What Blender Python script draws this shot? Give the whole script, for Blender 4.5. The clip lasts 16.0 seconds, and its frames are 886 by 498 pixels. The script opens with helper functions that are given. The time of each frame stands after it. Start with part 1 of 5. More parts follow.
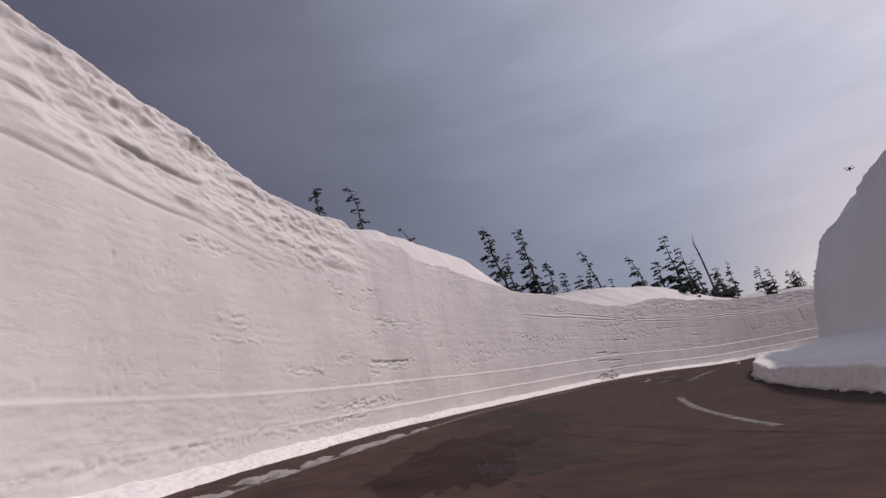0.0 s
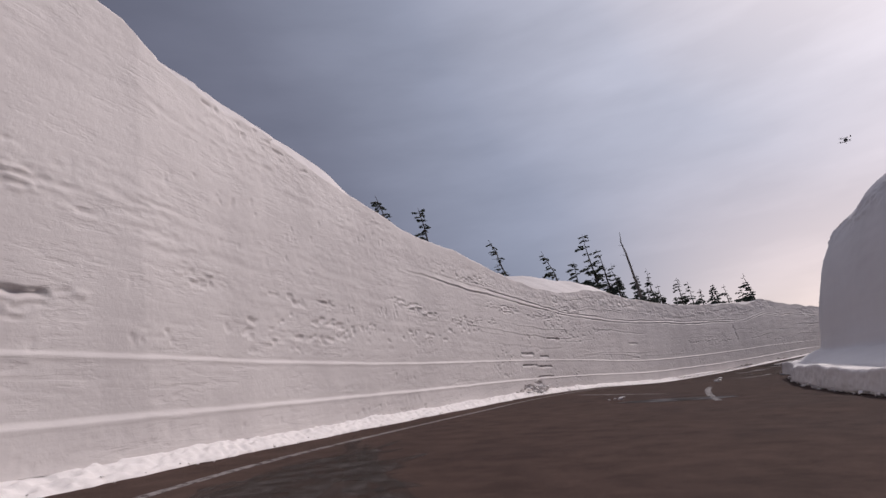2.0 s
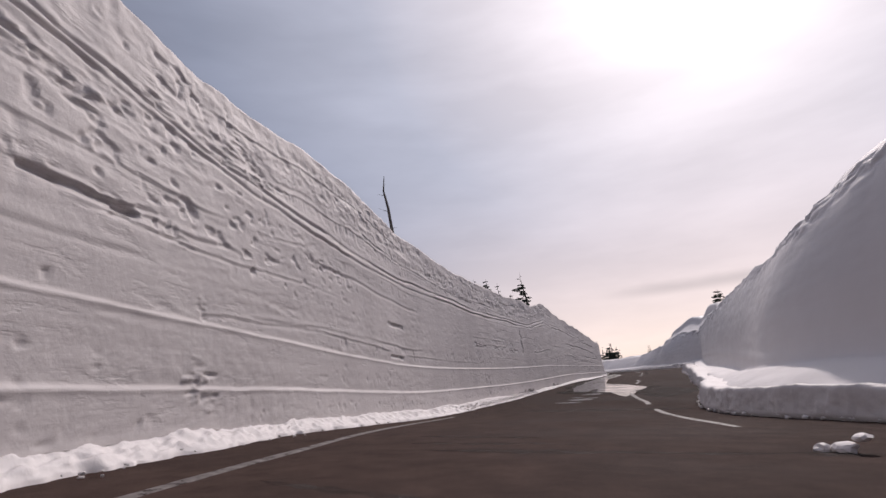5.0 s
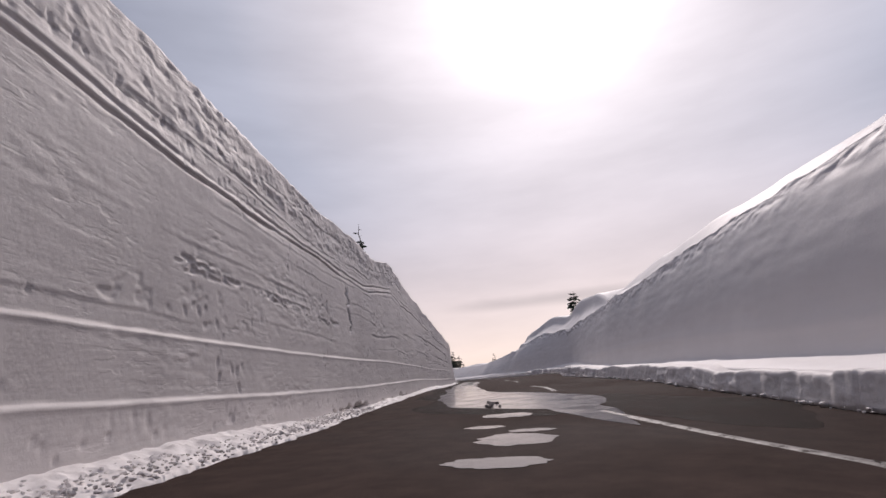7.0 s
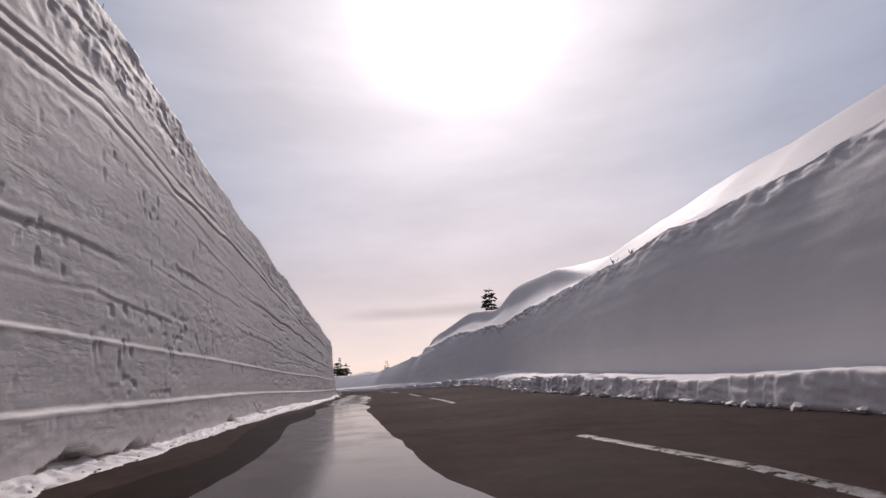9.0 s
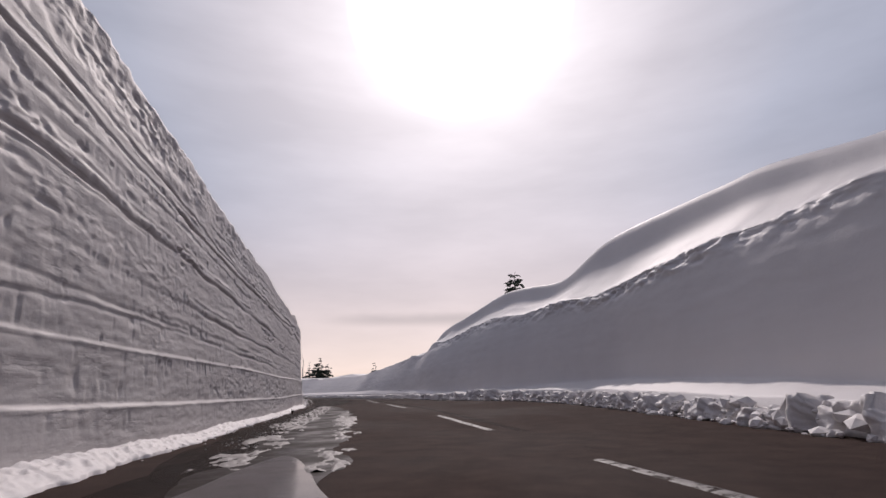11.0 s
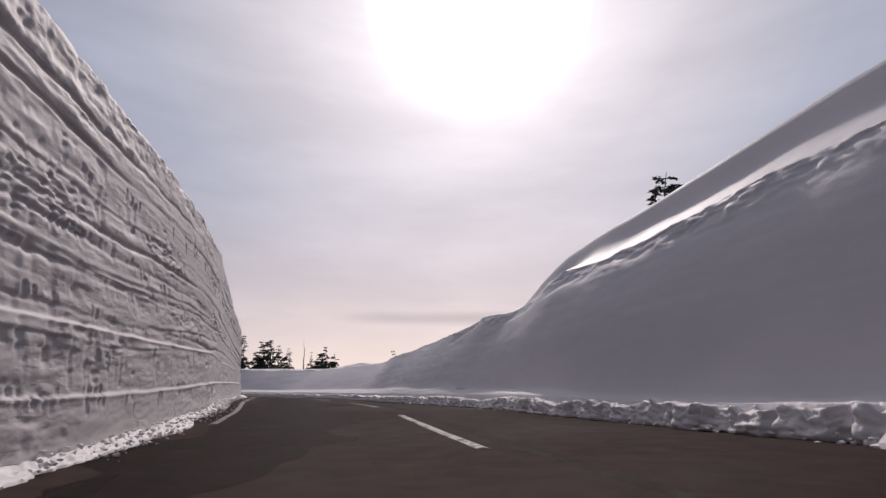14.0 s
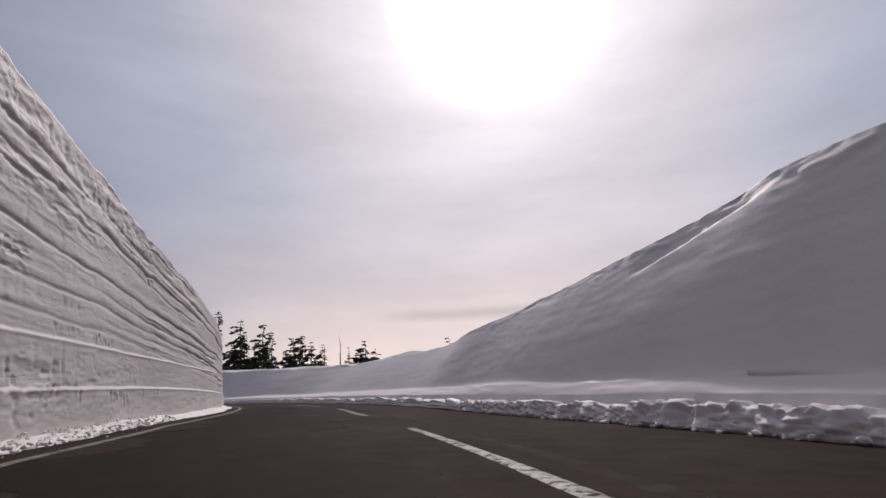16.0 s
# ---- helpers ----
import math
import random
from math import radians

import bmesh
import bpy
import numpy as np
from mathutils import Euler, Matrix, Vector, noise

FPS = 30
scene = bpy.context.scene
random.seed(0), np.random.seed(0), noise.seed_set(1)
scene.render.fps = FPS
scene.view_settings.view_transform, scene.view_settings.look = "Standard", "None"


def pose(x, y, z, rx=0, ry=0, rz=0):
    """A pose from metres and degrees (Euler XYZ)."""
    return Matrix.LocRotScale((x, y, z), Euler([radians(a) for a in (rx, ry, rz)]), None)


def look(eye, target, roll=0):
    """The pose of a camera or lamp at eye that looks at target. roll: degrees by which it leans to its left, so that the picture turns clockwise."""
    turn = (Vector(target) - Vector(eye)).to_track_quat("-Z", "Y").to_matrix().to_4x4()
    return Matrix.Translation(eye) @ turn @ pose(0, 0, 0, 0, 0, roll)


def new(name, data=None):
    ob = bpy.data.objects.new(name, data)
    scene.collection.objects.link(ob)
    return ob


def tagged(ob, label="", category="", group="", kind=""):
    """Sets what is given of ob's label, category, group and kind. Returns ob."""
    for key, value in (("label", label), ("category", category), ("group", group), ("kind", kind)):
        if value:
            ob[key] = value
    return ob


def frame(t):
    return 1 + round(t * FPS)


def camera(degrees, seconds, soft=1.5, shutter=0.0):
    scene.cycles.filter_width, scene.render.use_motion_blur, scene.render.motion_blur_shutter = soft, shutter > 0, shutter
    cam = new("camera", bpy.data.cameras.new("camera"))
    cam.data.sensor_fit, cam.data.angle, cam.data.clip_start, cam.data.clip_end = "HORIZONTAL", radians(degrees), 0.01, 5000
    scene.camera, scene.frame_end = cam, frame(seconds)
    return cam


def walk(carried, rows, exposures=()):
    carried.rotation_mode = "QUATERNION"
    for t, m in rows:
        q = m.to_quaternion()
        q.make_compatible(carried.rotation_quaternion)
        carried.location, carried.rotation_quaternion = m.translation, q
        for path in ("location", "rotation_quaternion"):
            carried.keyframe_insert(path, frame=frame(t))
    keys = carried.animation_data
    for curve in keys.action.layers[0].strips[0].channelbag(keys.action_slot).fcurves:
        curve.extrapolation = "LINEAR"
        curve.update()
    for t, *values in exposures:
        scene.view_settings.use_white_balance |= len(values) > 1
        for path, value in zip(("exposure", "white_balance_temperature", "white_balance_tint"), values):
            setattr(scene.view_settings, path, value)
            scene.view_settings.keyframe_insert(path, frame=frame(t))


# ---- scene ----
cam = camera(78.0, 16.0)

# seconds, place, yaw, pitch and roll of the camera on its vehicle
PATH = [
    (0.0, 0.000, -0.000, 0.900, -7.05, 15.62, -10.67),
    (0.5, 0.409, 2.746, 0.868, -8.19, 15.93, -10.20),
    (1.0, 0.924, 5.548, 0.842, -10.82, 15.86, -9.71),
    (1.5, 1.663, 8.428, 0.825, -14.14, 15.61, -8.98),
    (2.0, 2.655, 11.392, 0.839, -17.86, 15.29, -8.08),
    (2.5, 3.873, 14.372, 0.850, -22.03, 14.98, -7.08),
    (3.0, 5.278, 17.257, 0.859, -26.39, 14.81, -6.53),
    (3.5, 6.883, 19.936, 0.856, -30.60, 14.69, -6.34),
    (4.0, 8.634, 22.516, 0.869, -35.07, 14.49, -5.79),
    (4.5, 10.545, 25.022, 0.882, -40.11, 14.20, -5.40),
    (5.0, 12.790, 27.370, 0.870, -44.80, 13.98, -5.15),
    (5.5, 15.300, 29.620, 0.840, -49.30, 13.85, -5.20),
    (6.0, 17.980, 31.810, 0.770, -53.60, 13.79, -5.40),
    (6.5, 20.980, 33.900, 0.685, -57.40, 13.72, -5.45),
    (7.0, 24.134, 35.899, 0.626, -61.28, 13.62, -5.26),
    (7.5, 27.552, 37.760, 0.652, -64.97, 13.56, -5.15),
    (8.0, 30.939, 39.516, 0.675, -68.19, 13.58, -4.75),
    (8.5, 34.327, 41.196, 0.732, -70.69, 13.68, -4.34),
    (9.0, 37.684, 42.814, 0.783, -72.38, 13.78, -3.88),
    (9.5, 41.020, 44.430, 0.825, -73.20, 13.95, -3.30),
    (10.0, 44.370, 46.090, 0.860, -73.50, 14.15, -2.65),
    (10.5, 47.790, 47.800, 0.900, -73.55, 14.40, -1.90),
    (11.0, 51.270, 49.520, 0.925, -73.42, 14.63, -1.10),
    (11.5, 54.792, 51.189, 0.928, -73.19, 14.82, -0.26),
    (12.0, 58.409, 52.872, 0.932, -72.81, 14.95, 0.70),
    (12.5, 62.035, 54.562, 0.947, -72.53, 14.98, 1.40),
    (13.0, 65.648, 56.258, 0.975, -72.39, 14.99, 1.32),
    (13.5, 69.189, 57.975, 0.990, -72.16, 14.85, 0.80),
    (14.0, 72.614, 59.705, 0.988, -71.86, 14.56, 0.12),
    (14.5, 75.912, 61.419, 0.990, -71.39, 14.46, -0.58),
    (15.0, 79.092, 63.103, 1.004, -70.75, 14.41, -1.02),
    (15.5, 82.139, 64.803, 1.026, -69.65, 14.09, -2.02),
    (16.0, 85.157, 66.520, 1.085, -68.18, 14.16, -2.53),
]
EXPOSURES = [(0.0, 0.05), (4.5, 0.05), (8.0, -0.04), (12.0, -0.10), (16.0, -0.12)]
walk(cam, [(t, pose(x, y, z, 90 + p, 0, a) @ pose(0, 0, 0, 0, 0, r)) for t, x, y, z, a, p, r in PATH],
     [(t, e, 6500, 20) for t, e in EXPOSURES])

# ---- light: hazy spring sun ahead of the road, thin veil of high cloud ----
SUN_YAW, SUN_UP = 76.0, 38.5
to_sun = Vector((math.sin(radians(SUN_YAW)) * math.cos(radians(SUN_UP)), math.cos(radians(SUN_YAW)) * math.cos(radians(SUN_UP)), math.sin(radians(SUN_UP))))
sun = new("sun", bpy.data.lights.new("sun", "SUN"))
sun.data.energy, sun.data.angle, sun.data.color = 1.98, radians(1.5), (1.0, 0.93, 0.85)
sun.matrix_world = look((0, 0, 60), Vector((0, 0, 60)) - to_sun)

world = bpy.data.worlds.new("sky")
scene.world = world
world.use_nodes = True
wn, wl = world.node_tree.nodes, world.node_tree.links
wn.clear()


def wnode(kind, **values):
    n = wn.new(kind)
    for k, v in values.items():
        n.inputs[k].default_value = v
    return n


def ramp_set(node, stops):
    e = node.color_ramp.elements
    while len(e) > 1:
        e.remove(e[-1])
    e[0].position, e[0].color = stops[0][0], (*stops[0][1], 1)
    for p, c in stops[1:]:
        k = e.new(p)
        k.color = (*c, 1)


sky = wn.new("ShaderNodeTexSky")
sky.sky_type, sky.sun_disc = "NISHITA", False
sky.sun_elevation, sky.sun_rotation = radians(SUN_UP), radians(SUN_YAW)
sky.altitude, sky.dust_density, sky.air_density = 1500, 3.0, 1.0
coord = wn.new("ShaderNodeTexCoord")
dot = wn.new("ShaderNodeVectorMath")
dot.operation = "DOT_PRODUCT"
dot.inputs[1].default_value = to_sun
wl.new(coord.outputs["Generated"], dot.inputs[0])
half = wn.new("ShaderNodeMath")
half.operation = "MULTIPLY_ADD"
half.inputs[1].default_value, half.inputs[2].default_value = 0.5, 0.5
wl.new(dot.outputs["Value"], half.inputs[0])
glow = wn.new("ShaderNodeValToRGB")
ramp_set(glow, [(0.0, (0.07, 0.075, 0.094)), (0.60, (0.088, 0.09, 0.113)), (0.75, (0.148, 0.162, 0.198)), (0.854, (0.254, 0.287, 0.344)),
                (0.933, (0.425, 0.458, 0.51)), (0.972, (0.64, 0.63, 0.64)), (0.987, (0.82, 0.80, 0.80)), (0.9935, (1.0, 1.0, 1.0))])
wl.new(half.outputs[0], glow.inputs[0])
core = wn.new("ShaderNodeMapRange")
core.inputs["From Min"].default_value, core.inputs["From Max"].default_value = 0.991, 0.9995
core.inputs["To Min"].default_value, core.inputs["To Max"].default_value = 0.0, 1.6
wl.new(half.outputs[0], core.inputs["Value"])
# warm haze towards the horizon
sep = wn.new("ShaderNodeSeparateXYZ")
wl.new(coord.outputs["Generated"], sep.inputs[0])
low = wn.new("ShaderNodeMapRange")
low.inputs["From Min"].default_value, low.inputs["From Max"].default_value = 0.42, 0.0
low.interpolation_type = "SMOOTHSTEP"
wl.new(sep.outputs["Z"], low.inputs["Value"])
toward = wn.new("ShaderNodeVectorMath")
toward.operation = "DOT_PRODUCT"
toward.inputs[1].default_value = Vector((math.sin(radians(SUN_YAW)), math.cos(radians(SUN_YAW)), 0.1)).normalized()
wl.new(coord.outputs["Generated"], toward.inputs[0])
side = wn.new("ShaderNodeMapRange")
side.interpolation_type = "SMOOTHSTEP"
side.inputs["From Min"].default_value, side.inputs["From Max"].default_value = 0.64, 0.985
wl.new(toward.outputs["Value"], side.inputs["Value"])
lowside = wn.new("ShaderNodeMath")
lowside.operation = "MULTIPLY"
wl.new(low.outputs[0], lowside.inputs[0])
wl.new(side.outputs[0], lowside.inputs[1])
haze = wn.new("ShaderNodeMix")
haze.data_type = "RGBA"
haze.inputs[7].default_value = (0.80, 0.67, 0.59, 1)
wl.new(lowside.outputs[0], haze.inputs[0])
wl.new(glow.outputs[0], haze.inputs[6])
# streaks of cloud
cmap = wn.new("ShaderNodeMapping")
cmap.inputs["Scale"].default_value = (1.5, 1.5, 6.0)
wl.new(coord.outputs["Generated"], cmap.inputs[0])
cloud = wnode("ShaderNodeTexNoise", Scale=1.6, Detail=5.0, Roughness=0.55)
wl.new(cmap.outputs[0], cloud.inputs["Vector"])
cfac = wn.new("ShaderNodeMapRange")
cfac.inputs["From Min"].default_value, cfac.inputs["From Max"].default_value = 0.35, 0.70
cfac.inputs["To Min"].default_value, cfac.inputs["To Max"].default_value = 0.90, 1.11
wl.new(cloud.outputs[0], cfac.inputs["Value"])
# one long grey bar of cloud low over the road's end
band = wn.new("ShaderNodeMapRange")
band.interpolation_type = "SMOOTHSTEP"
band.inputs["From Min"].default_value, band.inputs["From Max"].default_value = 0.016, 0.0
bcen = wn.new("ShaderNodeMath")
bcen.operation = "SUBTRACT"
bcen.inputs[1].default_value = math.sin(radians(7.3))
wl.new(sep.outputs["Z"], bcen.inputs[0])
bwob = wn.new("ShaderNodeMath")
bwob.operation = "MULTIPLY_ADD"
bwob.inputs[1].default_value, bwob.inputs[2].default_value = 0.03, -0.015
wl.new(cloud.outputs[0], bwob.inputs[0])
badd = wn.new("ShaderNodeMath")
badd.operation = "ADD"
wl.new(bcen.outputs[0], badd.inputs[0])
wl.new(bwob.outputs[0], badd.inputs[1])
babs = wn.new("ShaderNodeMath")
babs.operation = "ABSOLUTE"
wl.new(badd.outputs[0], babs.inputs[0])
wl.new(babs.outputs[0], band.inputs["Value"])
bdot = wn.new("ShaderNodeVectorMath")
bdot.operation = "DOT_PRODUCT"
bdot.inputs[1].default_value = Vector((math.sin(radians(74)), math.cos(radians(74)), 0.1)).normalized()
wl.new(coord.outputs["Generated"], bdot.inputs[0])
bside = wn.new("ShaderNodeMapRange")
bside.interpolation_type = "SMOOTHSTEP"
bside.inputs["From Min"].default_value, bside.inputs["From Max"].default_value = 0.965, 0.995
bside.inputs["To Max"].default_value = 0.26
wl.new(bdot.outputs["Value"], bside.inputs["Value"])
bmul = wn.new("ShaderNodeMath")
bmul.operation = "MULTIPLY"
wl.new(band.outputs[0], bmul.inputs[0])
wl.new(bside.outputs[0], bmul.inputs[1])
binv = wn.new("ShaderNodeMath")
binv.operation = "SUBTRACT"
binv.inputs[0].default_value = 1.0
wl.new(bmul.outputs[0], binv.inputs[1])
call = wn.new("ShaderNodeMath")
call.operation = "MULTIPLY"
wl.new(cfac.outputs[0], call.inputs[0])
wl.new(binv.outputs[0], call.inputs[1])
veil = wn.new("ShaderNodeVectorMath")
veil.operation = "SCALE"
wl.new(haze.outputs[2], veil.inputs[0])
wl.new(call.outputs[0], veil.inputs["Scale"])
plus = wn.new("ShaderNodeVectorMath")
plus.operation = "ADD"
wl.new(veil.outputs[0], plus.inputs[0])
wl.new(core.outputs[0], plus.inputs[1])
bg_sky, bg_veil = wn.new("ShaderNodeBackground"), wn.new("ShaderNodeBackground")
bg_sky.inputs["Strength"].default_value, bg_veil.inputs["Strength"].default_value = 0.015, 1.0
wl.new(sky.outputs[0], bg_sky.inputs[0])
wl.new(plus.outputs[0], bg_veil.inputs[0])
both = wn.new("ShaderNodeAddShader")
wl.new(bg_sky.outputs[0], both.inputs[0])
wl.new(bg_veil.outputs[0], both.inputs[1])
wout = wn.new("ShaderNodeOutputWorld")
wl.new(both.outputs[0], wout.inputs[0])


# ---- materials ----
def material(name):
    m = bpy.data.materials.new(name)
    m.use_nodes = True
    return m, m.node_tree.nodes, m.node_tree.links, m.node_tree.nodes["Principled BSDF"]


def noise_node(nodes, links, scale, detail=4.0, rough=0.55, stretch=None, source="Object"):
    c = nodes.new("ShaderNodeTexCoord")
    n = nodes.new("ShaderNodeTexNoise")
    n.inputs["Scale"].default_value, n.inputs["Detail"].default_value, n.inputs["Roughness"].default_value = scale, detail, rough
    if stretch:
        mp = nodes.new("ShaderNodeMapping")
        mp.inputs["Scale"].default_value = stretch
        links.new(c.outputs[source], mp.inputs[0])
        links.new(mp.outputs[0], n.inputs["Vector"])
    else:
        links.new(c.outputs[source], n.inputs["Vector"])
    return n


def ramp(nodes, links, fac, stops):
    r = nodes.new("ShaderNodeValToRGB")
    ramp_set(r, stops)
    links.new(fac, r.inputs[0])
    return r


def bump(nodes, links, height, strength, distance, normal=None):
    b = nodes.new("ShaderNodeBump")
    b.inputs["Strength"].default_value, b.inputs["Distance"].default_value = strength, distance
    links.new(height, b.inputs["Height"])
    if normal:
        links.new(normal, b.inputs["Normal"])
    return b


def mixc(nodes, links, fac, a, b, mode="MIX"):
    m = nodes.new("ShaderNodeMix")
    m.data_type, m.blend_type = "RGBA", mode
    for sock, v in ((m.inputs[0], fac), (m.inputs[6], a), (m.inputs[7], b)):
        if isinstance(v, (int, float)):
            sock.default_value = v
        elif isinstance(v, tuple):
            sock.default_value = (*v, 1)
        else:
            links.new(v, sock)
    return m


def snow_material(name, tint, dirt, strata=0.0, grain=1.0):
    m, n, l, p = material(name)
    big = noise_node(n, l, 0.5, 5)
    fine = noise_node(n, l, 14, 6, 0.65)
    col = ramp(n, l, big.outputs[0], [(0.3, tuple(c * 0.93 for c in tint)), (0.7, tint)])
    last = col.outputs[0]
    if strata:
        lay = noise_node(n, l, 1.0, 5, 0.6, (0.12, 0.12, 5.0))
        lr = ramp(n, l, lay.outputs[0], [(0.40, (0, 0, 0)), (0.66, (1, 1, 1))])
        sc = n.new("ShaderNodeMath")
        sc.operation = "MULTIPLY"
        sc.inputs[1].default_value = strata
        l.new(lr.outputs[0], sc.inputs[0])
        last = mixc(n, l, sc.outputs[0], last, dirt).outputs[2]
    if strata > 0.3:
        damp = noise_node(n, l, 0.7, 5, 0.6, (1.0, 1.0, 0.7))
        dr = ramp(n, l, damp.outputs[0], [(0.38, (0.92, 0.915, 0.92)), (0.60, (1.02, 1.02, 1.02))])
        last = mixc(n, l, 1.0, last, dr.outputs[0], "MULTIPLY").outputs[2]
    spot = noise_node(n, l, 3.2, 8, 0.7)
    sr = ramp(n, l, spot.outputs[0], [(0.60, (0, 0, 0)), (0.78, (0.35, 0.35, 0.35))])
    last = mixc(n, l, sr.outputs[0], last, dirt).outputs[2]
    l.new(last, p.inputs["Base Color"])
    p.inputs["Roughness"].default_value = 0.62
    p.inputs["Specular IOR Level"].default_value = 0.35
    b1 = bump(n, l, fine.outputs[0], 0.20 * grain, 0.03)
    if strata > 0.3:
        thin = noise_node(n, l, 1.0, 6, 0.65, (1.3, 1.3, 22.0))
        b1 = bump(n, l, thin.outputs[0], 0.09, 0.03, b1.outputs[0])
    if strata > 0.3:
        where = ramp(n, l, noise_node(n, l, 0.9, 3, 0.5, (1.0, 1.0, 2.2)).outputs[0], [(0.47, (0, 0, 0)), (0.60, (1, 1, 1))])
        for stretch, lo, deep in (((2.6, 2.6, 9.0), 0.52, 0.020), ((1.2, 1.2, 14.0), 0.56, 0.012)):
            chip = ramp(n, l, noise_node(n, l, 1.0, 4, 0.5, stretch).outputs[0], [(lo, (0, 0, 0)), (lo + 0.07, (1, 1, 1))])
            cut = mixc(n, l, 1.0, chip.outputs[0], where.outputs[0], "MULTIPLY")
            b1 = bump(n, l, cut.outputs[2], 0.20, -deep, b1.outputs[0])
    grain_n = noise_node(n, l, 70, 3, 0.6)
    b2 = bump(n, l, grain_n.outputs[0], 0.12 * grain, 0.008, b1.outputs[0])
    l.new(b2.outputs[0], p.inputs["Normal"])
    return m


SNOW_WALL = snow_material("cut_snow", (0.675, 0.635, 0.622), (0.57, 0.53, 0.522), 0.35)
SNOW_BANK = snow_material("wind_packed_snow", (0.84, 0.81, 0.805), (0.74, 0.71, 0.705), 0.15, 0.7)
SNOW_LOOSE = snow_material("loose_snow", (0.83, 0.795, 0.78), (0.52, 0.49, 0.48), 0.0, 1.3)

SLUSH_SNOW = snow_material("grey_slush", (0.28, 0.26, 0.25), (0.13, 0.112, 0.105), 0.0, 1.5)


def asphalt_material():
    m, n, l, p = material("asphalt")
    big = noise_node(n, l, 0.35, 5)
    mid = noise_node(n, l, 2.5, 6, 0.65)
    fine = noise_node(n, l, 160, 2, 0.5)
    c1 = ramp(n, l, big.outputs[0], [(0.35, (0.037, 0.0235, 0.0200)), (0.65, (0.050, 0.0335, 0.0285))])
    c2 = ramp(n, l, mid.outputs[0], [(0.35, (0.72, 0.72, 0.72)), (0.70, (1.2, 1.2, 1.2))])
    c3 = mixc(n, l, 1.0, c1.outputs[0], c2.outputs[0], "MULTIPLY")
    c4 = ramp(n, l, fine.outputs[0], [(0.40, (0.75, 0.75, 0.75)), (0.68, (1.5, 1.45, 1.4))])
    c5 = mixc(n, l, 0.6, c3.outputs[2], c4.outputs[0], "MULTIPLY")
    # base colour is scaled by place along X, over 0 to 100 m
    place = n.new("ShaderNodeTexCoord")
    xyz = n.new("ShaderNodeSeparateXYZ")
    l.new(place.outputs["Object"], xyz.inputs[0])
    along_x = n.new("ShaderNodeMapRange")
    along_x.inputs["From Min"].default_value, along_x.inputs["From Max"].default_value = 0.0, 100.0
    l.new(xyz.outputs["X"], along_x.inputs["Value"])
    # tone multiplier at that X: lightest near the start, darkest past 95 m
    worn = ramp(n, l, along_x.outputs[0], [(0.05, (1.65, 1.65, 1.65)), (0.18, (1.45, 1.45, 1.45)), (0.30, (1.05, 1.05, 1.05)), (0.62, (1.25, 1.25, 1.25)), (0.74, (1.25, 1.25, 1.25)), (0.86, (0.9, 0.9, 0.9)), (0.95, (0.84, 0.84, 0.84))])
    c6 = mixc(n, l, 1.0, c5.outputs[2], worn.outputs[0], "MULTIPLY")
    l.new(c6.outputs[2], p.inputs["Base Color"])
    rr = ramp(n, l, big.outputs[0], [(0.35, (0.80, 0.80, 0.80)), (0.7, (0.97, 0.97, 0.97))])
    l.new(rr.outputs[0], p.inputs["Roughness"])
    p.inputs["Specular IOR Level"].default_value = 0.05
    b = bump(n, l, fine.outputs[0], 0.6, 0.006)
    l.new(b.outputs[0], p.inputs["Normal"])
    return m


def worn_material(name, colour, under, lo, hi, scale=7.0, rough=0.6, soft=False):
    """Paint or residue worn through to what lies beneath it."""
    m, n, l, p = material(name)
    w = noise_node(n, l, scale, 8, 0.7)
    k = ramp(n, l, w.outputs[0], [(lo, (0, 0, 0)), (hi, (1, 1, 1))])
    c = mixc(n, l, k.outputs[0], under, colour)
    l.new(c.outputs[2], p.inputs["Base Color"])
    p.inputs["Roughness"].default_value = rough
    p.inputs["Specular IOR Level"].default_value = 0.05 if soft else 0.4
    tr = n.new("ShaderNodeBsdfTransparent")
    mx = n.new("ShaderNodeMixShader")
    k2 = ramp(n, l, w.outputs[0], [(lo - 0.20, (0, 0, 0)), (hi, (0.75, 0.75, 0.75))] if soft else [(lo - 0.06, (0, 0, 0)), (lo + 0.02, (1, 1, 1))])
    l.new(k2.outputs[0], mx.inputs[0])
    l.new(tr.outputs[0], mx.inputs[1])
    l.new(p.outputs[0], mx.inputs[2])
    l.new(mx.outputs[0], n["Material Output"].inputs[0])
    return m


def plain_material(name, colour, rough, var=0.25, scale=9.0, metal=0.0, bumpy=0.0):
    m, n, l, p = material(name)
    w = noise_node(n, l, scale, 5, 0.6)
    c = ramp(n, l, w.outputs[0], [(0.3, tuple(v * (1 - var) for v in colour)), (0.7, tuple(v * (1 + var) for v in colour))])
    l.new(c.outputs[0], p.inputs["Base Color"])
    p.inputs["Roughness"].default_value, p.inputs["Metallic"].default_value = rough, metal
    if bumpy:
        b = bump(n, l, w.outputs[0], bumpy, 0.02)
        l.new(b.outputs[0], p.inputs["Normal"])
    return m


